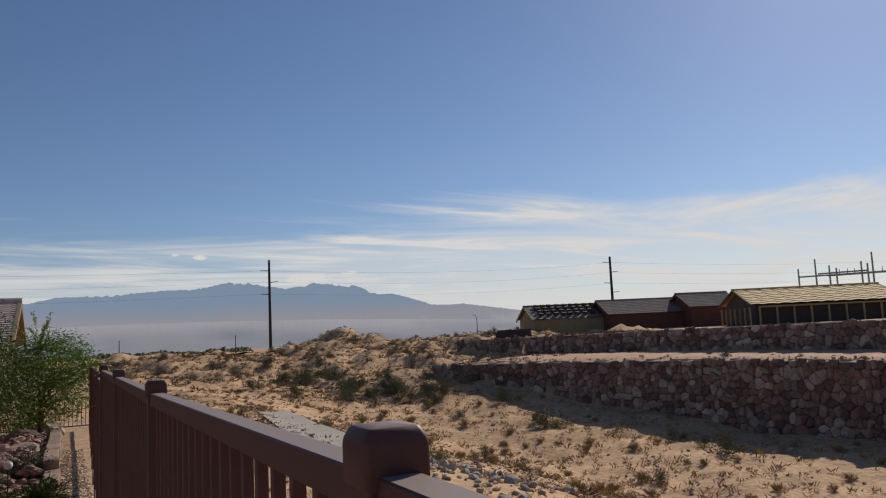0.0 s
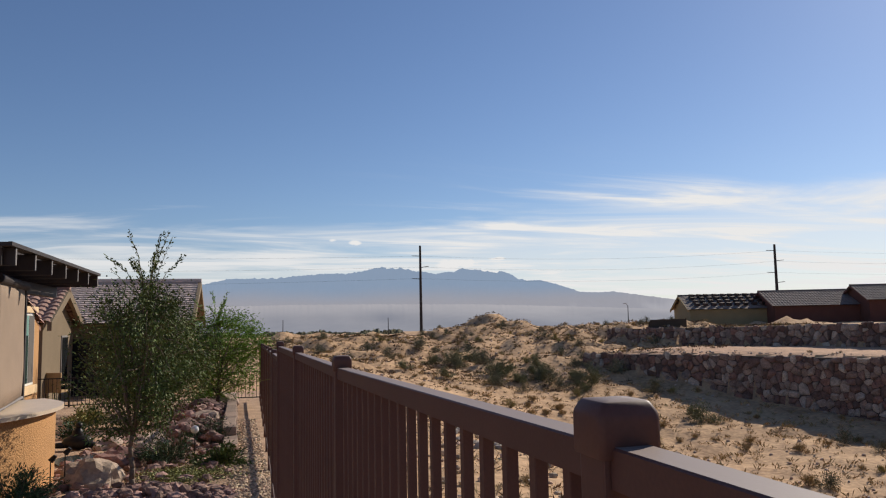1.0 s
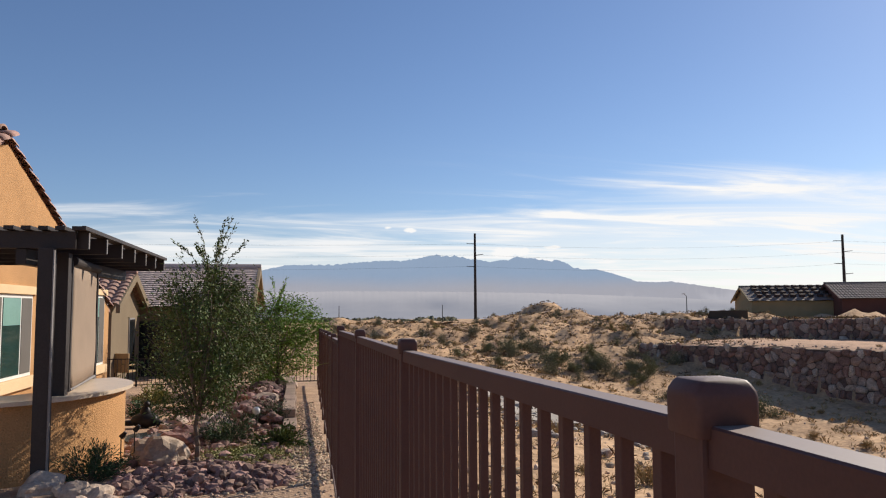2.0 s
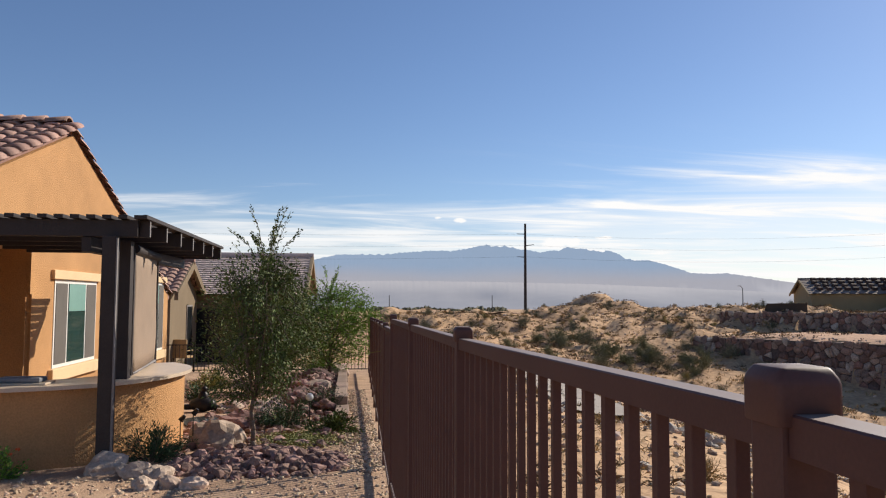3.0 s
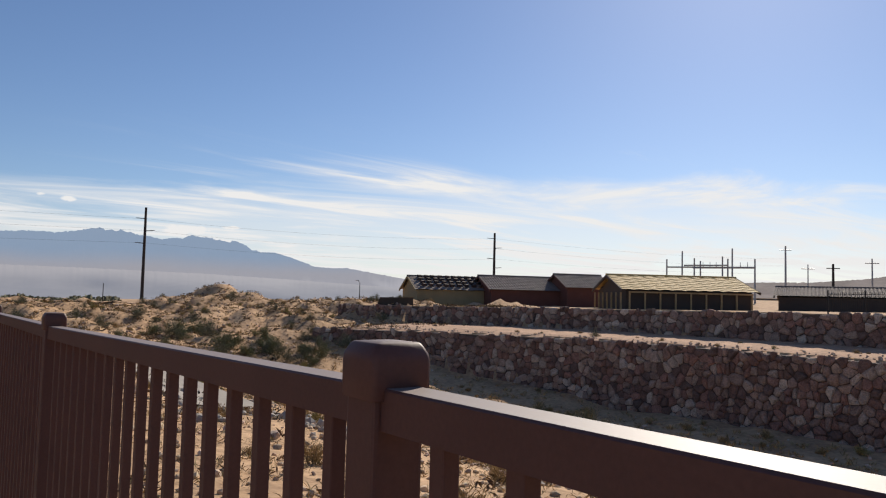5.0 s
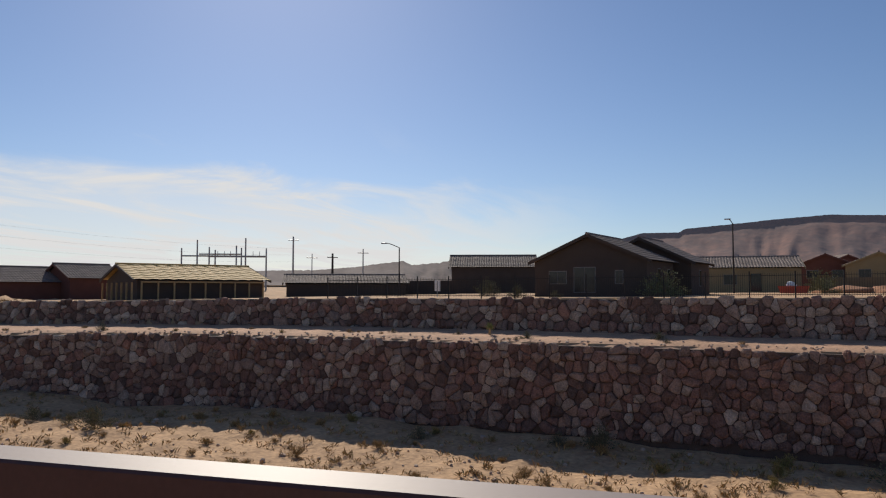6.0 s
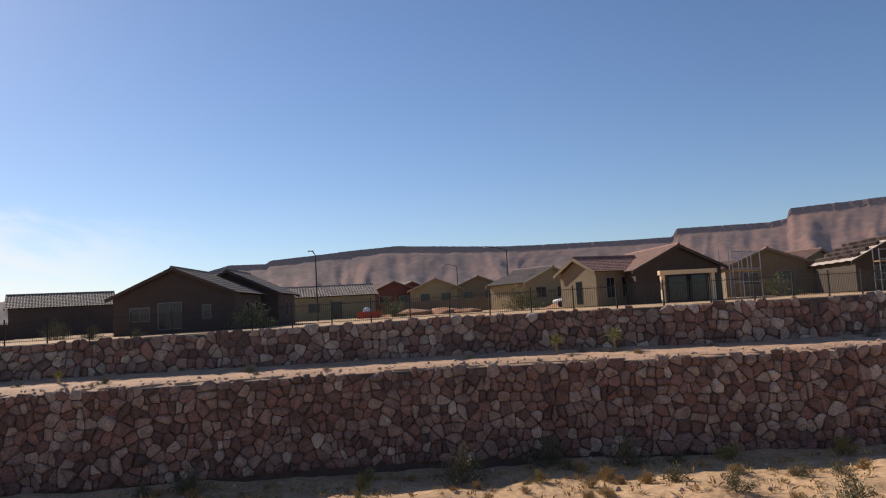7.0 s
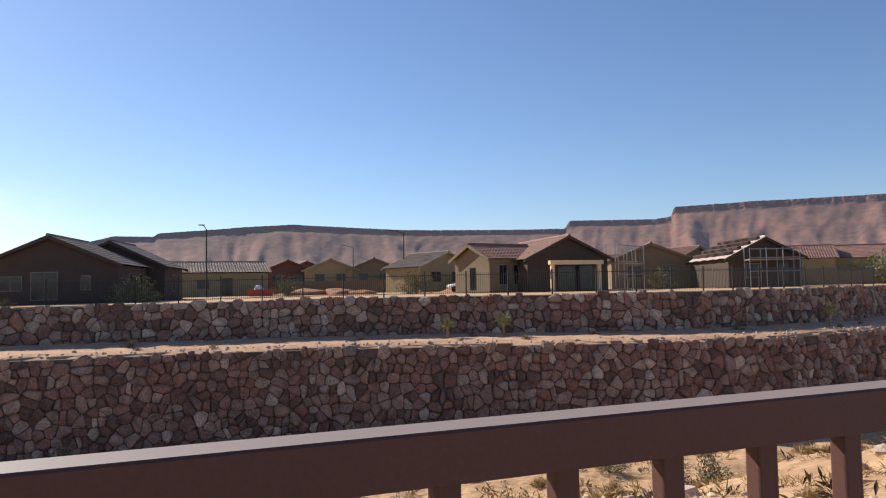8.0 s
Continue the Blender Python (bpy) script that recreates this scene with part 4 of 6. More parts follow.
def build_pergola():
    top = thing("pergola", pose(-3.05, 8.3, yard_z(8.3)), "dark brown pergola with slatted top beside the house", "pergola")
    base = -yard_z(8.3)

    def P(name, a, b, label="", bevel=0.004, m=PERGOLA):
        off = Vector((-3.05, 8.3, -base))
        x0, y0, z0 = Vector(a) - off
        x1, y1, z1 = Vector(b) - off
        return part(name, boxed(x0, y0, z0, x1, y1, z1, bevel=bevel), m, top, label)

    for x, y in ((-2.86, 7.66), (-3.3, 11.2)):
        P("post", (x - 0.08, y - 0.07, -1.95), (x + 0.06, y + 0.07, 0.70))
        P("trim", (x + 0.064, y - 0.075, -1.95), (x + 0.078, y - 0.03, 0.68), "pale grey edge strip", 0.002, PERGOLA_EDGE)
    P("screen_post", (-2.985, 8.27, -0.87), (-2.835, 8.41, 0.70))
    P("beam", (-3.20, 7.75, 0.54), (-3.10, 12.4, 0.70))
    P("beam", (-5.0, 7.72, 0.705), (-2.62, 7.765, 0.885))
    for k in range(7):
        y = 7.80 + 0.765 * k
        P("rafter", (-5.0 if y < 11 else -3.7, y, 0.705), (-2.52, y + 0.05, 0.885))
        # paler plate on each rafter end paints the sunlight it catches
        P("sunlit_end", (-2.519, y + 0.004, 0.71), (-2.513, y + 0.046, 0.88), "", 0.0, PERGOLA_EDGE)
    for k in range(16):
        x = -2.54 - 0.162 * k
        P("slat", (x - 0.095, 7.62, 0.889), (x, 12.55 if x > -3.7 else 11.0, 0.930), "", 0.003)
    P("edge_slat", (-2.535, 7.60, 0.889), (-2.495, 12.57, 0.932), "", 0.003)


build_pergola()


def build_roller_screen():
    top = thing("roller_screen", pose(-2.86, 8.42, 0.62, 0, 0, 6), "lowered brown fabric roller screen hung from the pergola", "screen")
    verts, faces = [], []
    for i in range(13):
        for k in range(9):
            u, v = i / 12, k / 8
            verts.append((0.02 + 0.012 * math.sin(v * 7 + u * 3) * v, 0.12 + 1.8 * u, -0.02 - 1.42 * v))
    for i in range(12):
        for k in range(8):
            a = i * 9 + k
            faces.append((a, a + 1, a + 10, a + 9))
    ob = raw("fabric", verts, faces, SCREEN, top, smooth=True)
    solid = ob.modifiers.new("thickness", "SOLIDIFY")
    solid.thickness = 0.004
    bm = rod(bmesh.new(), (0.02, 0.05, 0.0), (0.02, 2.0, 0.0), 0.055, 0.055, 14)
    part("roller", bm, PERGOLA, top)
    bm = rod(bmesh.new(), (0.02, 0.10, -1.45), (0.02, 1.95, -1.45), 0.018, 0.018, 8)
    part("bottom_bar", bm, PERGOLA_EDGE, top)
    part("guide", boxed(-0.03, 0.0, -1.46, 0.03, 0.07, 0.0), PERGOLA, top)
    part("guide", boxed(-0.03, 1.96, -1.46, 0.03, 2.02, 0.0), PERGOLA, top)


build_roller_screen()


def build_bar():
    top = thing("outdoor_bar", Matrix(), "curved ochre stucco outdoor bar with cream counter", "bar counter")
    line = smooth_line([(-5.2, 7.46, 0), (-4.2, 7.50, 0), (-3.45, 7.72, 0), (-2.95, 8.06, 0), (-2.62, 8.60, 0), (-2.47, 9.25, 0), (-2.55, 9.9, 0), (-2.9, 10.5, 0)], 0.12)

    def strip(o0, o1, z0, z1, material, name, label=""):
        bm = bmesh.new()
        prev = None
        for k, p in enumerate(line):
            d = (line[min(k + 1, len(line) - 1)] - line[max(k - 1, 0)]).normalized()
            n = Vector((d.y, -d.x, 0))
            ring = [bm.verts.new((p.x + n.x * o, p.y + n.y * o, z)) for o, z in ((o0, z0), (o1, z0), (o1, z1), (o0, z1))]
            if prev:
                for i in range(4):
                    bm.faces.new((prev[i], prev[(i + 1) % 4], ring[(i + 1) % 4], ring[i]))
            else:
                bm.faces.new(ring)
            prev = ring
        bm.faces.new(prev[::-1])
        bmesh.ops.recalc_face_normals(bm, faces=bm.faces)
        part(name, bm, material, top, label, smooth=False)

    strip(-0.22, 0.0, -2.0, -0.915, STUCCO, "wall")
    strip(-0.62, 0.09, -0.911, -0.868, COUNTER, "counter", "cream stone counter slab")


build_bar()


def lump(name, m, size, material, label, category, seed):
    bm = rock_mesh(random.Random(seed), size, 3, 1.0)
    ob = part(name, bm, material, None, "", smooth=True)
    ob.matrix_world = m
    return tagged(ob, label, category)


lump("grill_cover", pose(-4.3, 7.95, -0.76), (0.18, 0.14, 0.13), PLASTIC, "grey crumpled grill cover on the bar counter", "cover", 5)
folded = thing("folded_cover", pose(-3.75, 7.88, -0.866), "folded dark cloth on a pale board on the counter", "cloth")
part("board", boxed(-0.3, -0.15, 0.0, 0.25, 0.13, 0.02, bevel=0.005), COUNTER, folded)
part("cloth", boxed(-0.26, -0.12, 0.022, 0.18, 0.1, 0.075, bevel=0.02), PLASTIC, folded)

# ---- the neighbour's house and the cross fence ----
house("house", pose(-16, 33.0, -2.5), 13.7, 9.0, 2.65, 1.55, STUCCO_TAN, SLATE, "neighbouring tan house with brown tiled roof", [("right", 9.4, 0.05, 2.2, 2.1, "d"), ("right", 6.4, 0.8, 1.6, 1.3, "w")], rib=0.33, proud=0.012, rows=20)
house("porch", pose(-5.9, 26.0, -2.3, 0, 0, 180), 5.5, 4.2, 2.45, 0.95, STUCCO_TAN, CLAY, "neighbour's tan stucco porch with clay tiles", [("front", -1.2, 0.2, 0.9, 1.9, "w")], over=0.3)


def build_cross_fence():
    top = thing("cross_fence", pose(0, 23.4, yard_z(23.4)), "low black iron picket fence across the yard", "fence")
    x0, x1, h = -9.0, 0.36, 0.86
    for z in (0.08, h):
        part("rail", boxed(x0, -0.015, z - 0.03, x1, 0.015, z), BLACKIRON, top)
    me = None
    n = int((x1 - x0) / 0.11)
    for k in range(n):
        x = x0 + k * 0.11
        if k % 18 == 0:
            part("post", boxed(x - 0.025, -0.025, 0, x + 0.025, 0.025, h + 0.06, bevel=0.004), BLACKIRON, top)
        else:
            if me is None:
                p = part("picket", boxed(-0.008, -0.008, 0.06, 0.008, 0.008, h - 0.02), BLACKIRON, top)
                me = p.data
            else:
                p = new("picket", me)
                p.parent = top
            p.location = (x, 0, 0)


build_cross_fence()


def build_patio_chair():
    top = thing("patio_chair", pose(-5.6, 24.6, yard_z(24.6), 0, 0, 160), "brown woven patio chair on the neighbour's patio", "chair")
    part("seat", boxed(-0.26, -0.26, 0.40, 0.26, 0.26, 0.46, bevel=0.015), LUMBER, top)
    part("backrest", boxed(-0.26, 0.22, 0.46, 0.26, 0.27, 1.0, bevel=0.015), LUMBER, top)
    for x in (-0.23, 0.23):
        for y in (-0.23, 0.23):
            part("leg", rod(bmesh.new(), (x, y, 0), (x, y, 0.41), 0.018, 0.02, 6), BLACKIRON, top)
        part("armrest", boxed(x - 0.03, -0.24, 0.62, x + 0.03, 0.24, 0.65, bevel=0.008), LUMBER, top)


build_patio_chair()


# ---- plants ----
def tree(name, x, y, z, trunk_h, radii, centre_z, n_leaf, leaf_m, label, seed, leaf=(0.05, 0.011), sprigs=7, trunk_r=0.035, limbs=34, category="tree"):
    rng = random.Random(seed)
    top = thing(name, pose(x, y, z), label, category)
    bm = bmesh.new()
    p, r = Vector((0, 0, -0.1)), trunk_r
    for k in range(6):
        q = p + Vector((rng.uniform(-0.02, 0.02), rng.uniform(-0.02, 0.02), (trunk_h + 0.1) / 6))
        rod(bm, p, q, r, r * 0.93, 8)
        p, r = q, r * 0.93
    leaders = [p]
    for k in range(4):
        q = p + Vector((rng.uniform(-0.1, 0.1), rng.uniform(-0.1, 0.1), (centre_z + radii[2] * 0.7 - trunk_h) / 4))
        rod(bm, p, q, r, r * 0.7, 6)
        leaders.append(q)
        p, r = q, r * 0.7
    tips = []
    for k in range(limbs):
        a = rng.choice(leaders)
        th, cz = rng.uniform(0, 6.283), rng.uniform(-0.95, 0.95)
        rr = math.sqrt(1 - cz * cz) * rng.uniform(0.75, 1.08)
        t = Vector((math.cos(th) * rr * radii[0], math.sin(th) * rr * radii[1], centre_z + cz * radii[2]))
        mid = (a + t) / 2 + Vector((0, 0, rng.uniform(0.0, 0.14) * radii[2]))
        rod(bm, a, mid, trunk_r * 0.32, trunk_r * 0.2, 5)
        rod(bm, mid, t, trunk_r * 0.2, trunk_r * 0.07, 4)
        tips.append((a, mid, t))
    twigs = []
    for k in range(sprigs):
        a = leaders[-1] + Vector((0, 0, -0.1 * rng.random()))
        th, ln = rng.uniform(0, 6.283), rng.uniform(0.50, 0.86) * radii[2]
        out = rng.uniform(0.1, 0.85) * radii[0]
        mid = a + Vector((math.cos(th) * out * 0.5, math.sin(th) * out * 0.5, ln * 0.7))
        t = a + Vector((math.cos(th) * out, math.sin(th) * out, ln * rng.uniform(0.9, 1.25)))
        rod(bm, a, mid, trunk_r * 0.2, trunk_r * 0.12, 4)
        rod(bm, mid, t, trunk_r * 0.12, trunk_r * 0.05, 4)
        twigs.append((a, mid, t))
    part("trunk", bm, BARK, top, smooth=True)
    pts = []
    for k in range(n_leaf):
        a, mid, t = rng.choice(tips)
        u = rng.random() ** 0.6
        c = a.lerp(mid, u * 2) if u < 0.5 else mid.lerp(t, u * 2 - 1)
        s = 0.085 * radii[0] + 0.02
        c = c + Vector((rng.gauss(0, s), rng.gauss(0, s), rng.gauss(0, s)))
        d = (t - a).normalized() + Vector((rng.gauss(0, 0.6), rng.gauss(0, 0.6), rng.gauss(0, 0.5)))
        pts.append((c, d))
    for a, mid, t in twigs:
        for k in range(70):
            u = rng.random()
            c = a.lerp(mid, u * 2) if u < 0.5 else mid.lerp(t, u * 2 - 1)
            pts.append((c + Vector((rng.gauss(0, 0.012), rng.gauss(0, 0.012), rng.gauss(0, 0.012))), (t - a).normalized() + Vector((rng.gauss(0, 0.5), rng.gauss(0, 0.5), rng.gauss(0, 0.4)))))
    v, f = leaf_mesh(rng, pts, *leaf)
    raw("crown", v, f, leaf_m, top)
    return top


tree("tree", -1.45, 8.57, yard_z(8.57), 0.62, (0.70, 0.66, 0.98), 1.42, 13500, LEAF, "young olive-green tree with slender trunk in rock bed", 3, leaf=(0.048, 0.010), sprigs=12, limbs=70)
tree("tree", -2.0, 16.5, yard_z(16.5), 0.5, (1.4, 1.1, 1.2), 1.5, 14000, LEAF, "bushy green desert tree behind the rock bed", 5, leaf=(0.075, 0.012), sprigs=3, trunk_r=0.05, limbs=60)
tree("tree", -0.75, 19.6, yard_z(19.6), 0.4, (1.35, 1.0, 1.1), 1.4, 15000, LEAF_LIGHT, "feathery bright green palo verde near the cross fence", 7, leaf=(0.085, 0.013), sprigs=6, trunk_r=0.05, limbs=70)
tree("tree", -2.9, 20.5, yard_z(20.5), 0.5, (1.3, 1.0, 1.1), 1.2, 6000, LEAF, "green desert tree by the neighbour's porch", 9, leaf=(0.08, 0.012), sprigs=2, trunk_r=0.05)


def shrub(name, x, y, z, r, h, n, leaf_m, label, seed, leaf=(0.06, 0.006), category="shrub", group=""):
    rng = random.Random(seed)
    top = thing(name, pose(x, y, z), label, category, group)
    bm = bmesh.new()
    pts = []
    for k in range(26):
        th, el = rng.uniform(0, 6.283), rng.uniform(0.12, 1.35)
        ln = rng.uniform(0.7, 1.05)
        t = Vector((math.cos(th) * math.cos(el) * r * ln, math.sin(th) * math.cos(el) * r * ln, math.sin(el) * h * ln))
        rod(bm, (t.x * 0.05, t.y * 0.05, -0.03), t, 0.006 + 0.004 * r, 0.002, 4)
        for q in range(n // 26):
            u = rng.uniform(0.25, 1.05)
            c = t * u + Vector((rng.gauss(0, 0.09 * r), rng.gauss(0, 0.09 * r), rng.gauss(0, 0.07 * h)))
            c.z = max(c.z, 0.0)
            pts.append((c, t.normalized() + Vector((rng.gauss(0, 0.45), rng.gauss(0, 0.45), rng.gauss(0.1, 0.4)))))
    tagged(part("stem", bm, BARK, top), kind="stuff")
    v, f = leaf_mesh(rng, pts, *leaf)
    raw("foliage", v, f, leaf_m, top)
    return top


shrub("juniper", -2.5, 8.05, yard_z(8.0), 0.42, 0.42, 2600, LEAF_DARK, "low dark green juniper against the curved bar", 21)
shrub("juniper", -1.25, 10.5, yard_z(10.5), 0.5, 0.45, 3000, LEAF_DARK, "spreading dark green juniper among red rocks", 22)
shrub("shrub", -0.55, 9.95, yard_z(9.9), 0.38, 0.30, 1700, LEAF, "low broad-leaved green shrub beside the path", 23, leaf=(0.06, 0.014))
shrub("juniper", -0.75, 12.6, yard_z(12.6), 0.5, 0.45, 2400, LEAF_DARK, "dark green shrub spilling over the edging blocks", 24)
shrub("shrub", -3.5, 17.3, yard_z(17.3), 0.5, 0.45, 1800, LEAF_YELLOW, "small yellow-green shrub on bare gravel", 25, leaf=(0.06, 0.014))
shrub("shrub", -3.2, 14.5, yard_z(14.5), 0.3, 0.35, 900, LEAF_DARK, "small dark green shrub beside the bar", 26, leaf=(0.06, 0.014))
shrub("shrub", -1.2, 21.8, yard_z(21.8), 0.55, 0.6, 1800, LEAF_LIGHT, "bright green bush before the cross fence", 27, leaf=(0.08, 0.012))
bush = shrub("flower_bush", -3.72, 7.25, yard_z(7.25), 0.26, 0.30, 900, LEAF_LIGHT, "small lantana bush with orange flowers by the bar", 28, leaf=(0.04, 0.012))
rngf = random.Random(8)
bm = bmesh.new()
for k in range(4):
    c = Vector((rngf.uniform(-0.05, 0.24), rngf.uniform(-0.2, 0.1), rngf.uniform(0.22, 0.33)))
    for q in range(9):
        d = Vector((rngf.gauss(0, 1), rngf.gauss(0, 1), rngf.gauss(0.6, 0.6))).normalized()
        rod(bm, c, c + d * 0.022, 0.004, 0.009, 5)
part("flowers", bm, FLOWER, bush, "orange flower heads")


def ground_cover(name, x0, x1, y0, y1, n, material, label, seed):
    rng = random.Random(seed)
    pts = []
    for k in range(n):
        x, y = rng.gauss((x0 + x1) / 2, (x1 - x0) / 4), rng.gauss((y0 + y1) / 2, (y1 - y0) / 4)
        pts.append((Vector((x, y, yard_z(y) + 0.02 + rng.random() * 0.05)), Vector((rng.gauss(0, 1), rng.gauss(0, 1), 0.5))))
    v, f = leaf_mesh(rng, pts, 0.035, 0.010)
    tagged(raw(name, v, f, material, None), label, "ground cover", kind="stuff")


ground_cover("ground_cover", -1.5, -0.45, 8.6, 9.9, 4200, LEAF_YELLOW, "thin yellow-green ground cover under the tree", 31)


# ---- rocks of the bed ----
def rock_field(name, spots, size, material, label, seed, detail=1, category="rocks"):
    rng = random.Random(seed)
    shapes = []
    for k in range(10):
        bm = rock_mesh(rng, (1, rng.uniform(0.65, 1), rng.uniform(0.55, 0.9)), detail, 0.9)
        shapes.append(([v.co.copy() for v in bm.verts], [tuple(v.index for v in f.verts) for f in bm.faces]))
        bm.free()
    verts, faces = [], []
    for x, y, z in spots:
        sv, sf = rng.choice(shapes)
        s = size * rng.choice((0.6, 0.8, 1.0, 1.0, 1.3, 1.6)) * rng.uniform(0.8, 1.2)
        m = Matrix.Translation((x, y, z + s * 0.25)) @ Euler((rng.uniform(-0.5, 0.5), rng.uniform(-0.5, 0.5), rng.uniform(0, 6.28))).to_matrix().to_4x4() @ Matrix.Scale(s, 4)
        k = len(verts)
        verts += [m @ v for v in sv]
        faces += [tuple(i + k for i in f) for f in sf]
    return tagged(raw(name, verts, faces, material, None), label, category, kind="stuff")


rb = random.Random(6)
spots = []
while len(spots) < 620:
    x, y = rb.uniform(-2.35, -0.35), rb.uniform(6.85, 8.75)
    edge = ((x + 1.3) / 1.0) ** 2 + ((y - 7.75) / 0.85) ** 2
    if edge < 1:
        spots.append((x, y, yard_z(y) + 0.12 * (1 - edge) * rb.random()))
rock_field("red_rocks", spots, 0.052, LAVA, "heap of purplish red lava rocks beside the path", 41)
spots = []
while len(spots) < 900:
    y = rb.uniform(8.6, 22.5)
    x = rb.uniform(-2.6, -0.42)
    spots.append((x, y, yard_z(y) + 0.04 * rb.random()))
rock_field("bed_rocks", spots, 0.055, LAVA, "reddish rocks strewn through the planted bed", 42)

# the heaped bank of stones along the edging
spots = []
while len(spots) < 620:
    x, y = rb.uniform(-1.75, -0.62), rb.uniform(11.8, 20.5)
    crown = max(0.0, 1 - ((x + 1.05) / 0.65) ** 2)
    spots.append((x, y, yard_z(y) + 0.30 * crown * rb.uniform(0.3, 1.0)))
rock_field("bank_stones", spots, 0.068, LAVA, "heaped pinkish stones banked up beside the edging", 44)
bm = bmesh.new()
rim = [bm.verts.new((-2.25 + (0.55 + 0.10 * math.sin(3 * a)) * math.cos(a), 11.1 + (0.75 + 0.12 * math.cos(2 * a)) * math.sin(a), yard_z(11.1) + 0.045)) for a in [k * 6.2832 / 28 for k in range(28)]]
bm.faces.new(rim)
WATER = mat("pond_water", (0.06, 0.065, 0.06), 0.08, 0.2, 1.5, 9, 0.08, spec=0.6)
tagged(part("pond", bm, WATER, None), "small still garden pond among red stones", "pond", kind="structure")

for k, (x, y, s, lab, mm) in enumerate(((-1.96, 9.0, (0.32, 0.24, 0.26), "large pale sandstone boulder beside the young tree", BOULDER), (-2.82, 7.55, (0.24, 0.17, 0.15), "grey pink boulder at the foot of pergola post", BOULDER), (-2.45, 7.22, (0.17, 0.14, 0.13), "rounded tan boulder edging the rock bed", BOULDER), (-2.18, 7.05, (0.15, 0.13, 0.12), "rounded tan boulder edging the rock bed", BOULDER), (-2.0, 6.72, (0.12, 0.1, 0.09), "small tan boulder edging the rock bed", BOULDER), (-1.75, 6.62, (0.12, 0.1, 0.1), "small tan boulder edging the rock bed", BOULDER), (-2.2, 6.65, (0.12, 0.1, 0.09), "small tan boulder edging the rock bed", BOULDER), (-1.9, 10.6, (0.3, 0.25, 0.22), "reddish boulder inside the rock bed", LAVA), (-1.6, 11.8, (0.32, 0.25, 0.24), "tan boulder inside the rock bed", BOULDER), (-1.25, 13.5, (0.35, 0.3, 0.26), "rusty boulder inside the rock bed", LAVA), (-1.0, 15.2, (0.4, 0.3, 0.26), "grey boulder inside the rock bed", BOULDER), (-1.0, 18.2, (0.5, 0.4, 0.32), "large rusty boulder near the cross fence", LAVA), (-0.75, 20.3, (0.42, 0.35, 0.3), "pale boulder near the cross fence", BOULDER), (-2.3, 12.6, (0.25, 0.2, 0.16), "pale boulder beside the bird statue", BOULDER))):
    bm = rock_mesh(random.Random(60 + k), s, 3, 0.9)
    ob = part("boulder", bm, mm, None)
    ob.location = (x, y, yard_z(y) + s[2] * 0.35)
    ob.rotation_euler = (0, 0, k * 1.3)
    tagged(ob, lab, "boulder", "boulders of the rock bed")


def build_edging():
    top = thing("edging", Matrix(), "row of tan concrete edging blocks beside the path", "edging", kind="structure")
    rng = random.Random(9)
    me = None
    for k in range(27):
        y = 11.4 + k * 0.42
        for c in range(1 if k < 3 else 2):
            if me is None:
                p = part("block", boxed(-0.11, -0.2, 0, 0.11, 0.2, 0.14, bevel=0.012), PAVER, top)
                me = p.data
            else:
                p = new("block", me)
                p.parent = top
            p.location = (-0.44 + rng.uniform(-0.012, 0.012) - 0.02 * c, y + rng.uniform(-0.01, 0.01) + 0.1 * c, yard_z(y) - 0.02 + 0.142 * c)
            p.rotation_euler = (0, 0, rng.uniform(-0.03, 0.03))


build_edging()


def build_bird_statue():
    bm = bmesh.new()
    for c, s in (((0, 0, 0.14), (0.24, 0.13, 0.13)), ((0.0, 0.0, 0.26), (0.09, 0.07, 0.12)), ((0.02, 0, 0.40), (0.055, 0.05, 0.055)), ((-0.24, 0, 0.10), (0.16, 0.07, 0.05)), ((0.2, 0, 0.08), (0.1, 0.07, 0.06))):
        r = bmesh.ops.create_icosphere(bm, subdivisions=2, radius=1.0)
        for v in r["verts"]:
            v.co = Vector((v.co.x * s[0] + c[0], v.co.y * s[1] + c[1], v.co.z * s[2] + c[2]))
    rod(bm, (0.05, 0, 0.40), (0.13, 0, 0.385), 0.018, 0.004, 6)
    ob = part("bird_statue", bm, BRONZE, None, smooth=True)
    ob.location = (-2.8, 12.7, yard_z(12.7))
    tagged(ob, "dark bronze bird statue sitting on gravel", "statue")


build_bird_statue()


def path_lamp(x, y, h, globe, label):
    top = thing("garden_lamp", pose(x, y, yard_z(y)), label, "garden lamp", "garden lamps")
    part("stake", rod(bmesh.new(), (0, 0, -0.05), (0, 0, h), 0.008, 0.007, 6), BRONZE, top)
    bm = bmesh.new()
    if globe:
        bmesh.ops.create_uvsphere(bm, u_segments=16, v_segments=10, radius=0.055, matrix=Matrix.Translation((0, 0, h + 0.05)))
        part("globe", bm, WHITEPAINT, top, "white glass globe", smooth=True)
    else:
        rod(bm, (0, 0, h), (0.05, 0, h + 0.06), 0.035, 0.022, 8)
        part("head", bm, BRONZE, top)


path_lamp(-0.89, 10.35, 0.42, True, "white globe garden lamp on a thin stake")
path_lamp(-2.38, 8.95, 0.34, False, "bronze spotlight on a stake near the bar")
path_lamp(-2.22, 8.9, 0.42, False, "bronze spotlight on a stake among rocks")
cord = tube(bmesh.new(), [(0.12 - 1.32 * t, 8.9 + 0.2 * t, -0.60 - 0.10 * t - 0.16 * t * (1 - t)) for t in [k / 14 for k in range(15)]], 0.004)
tagged(part("cord", cord, LEAF_YELLOW, None), "thin pale cord tied between fence and tree", "cord")

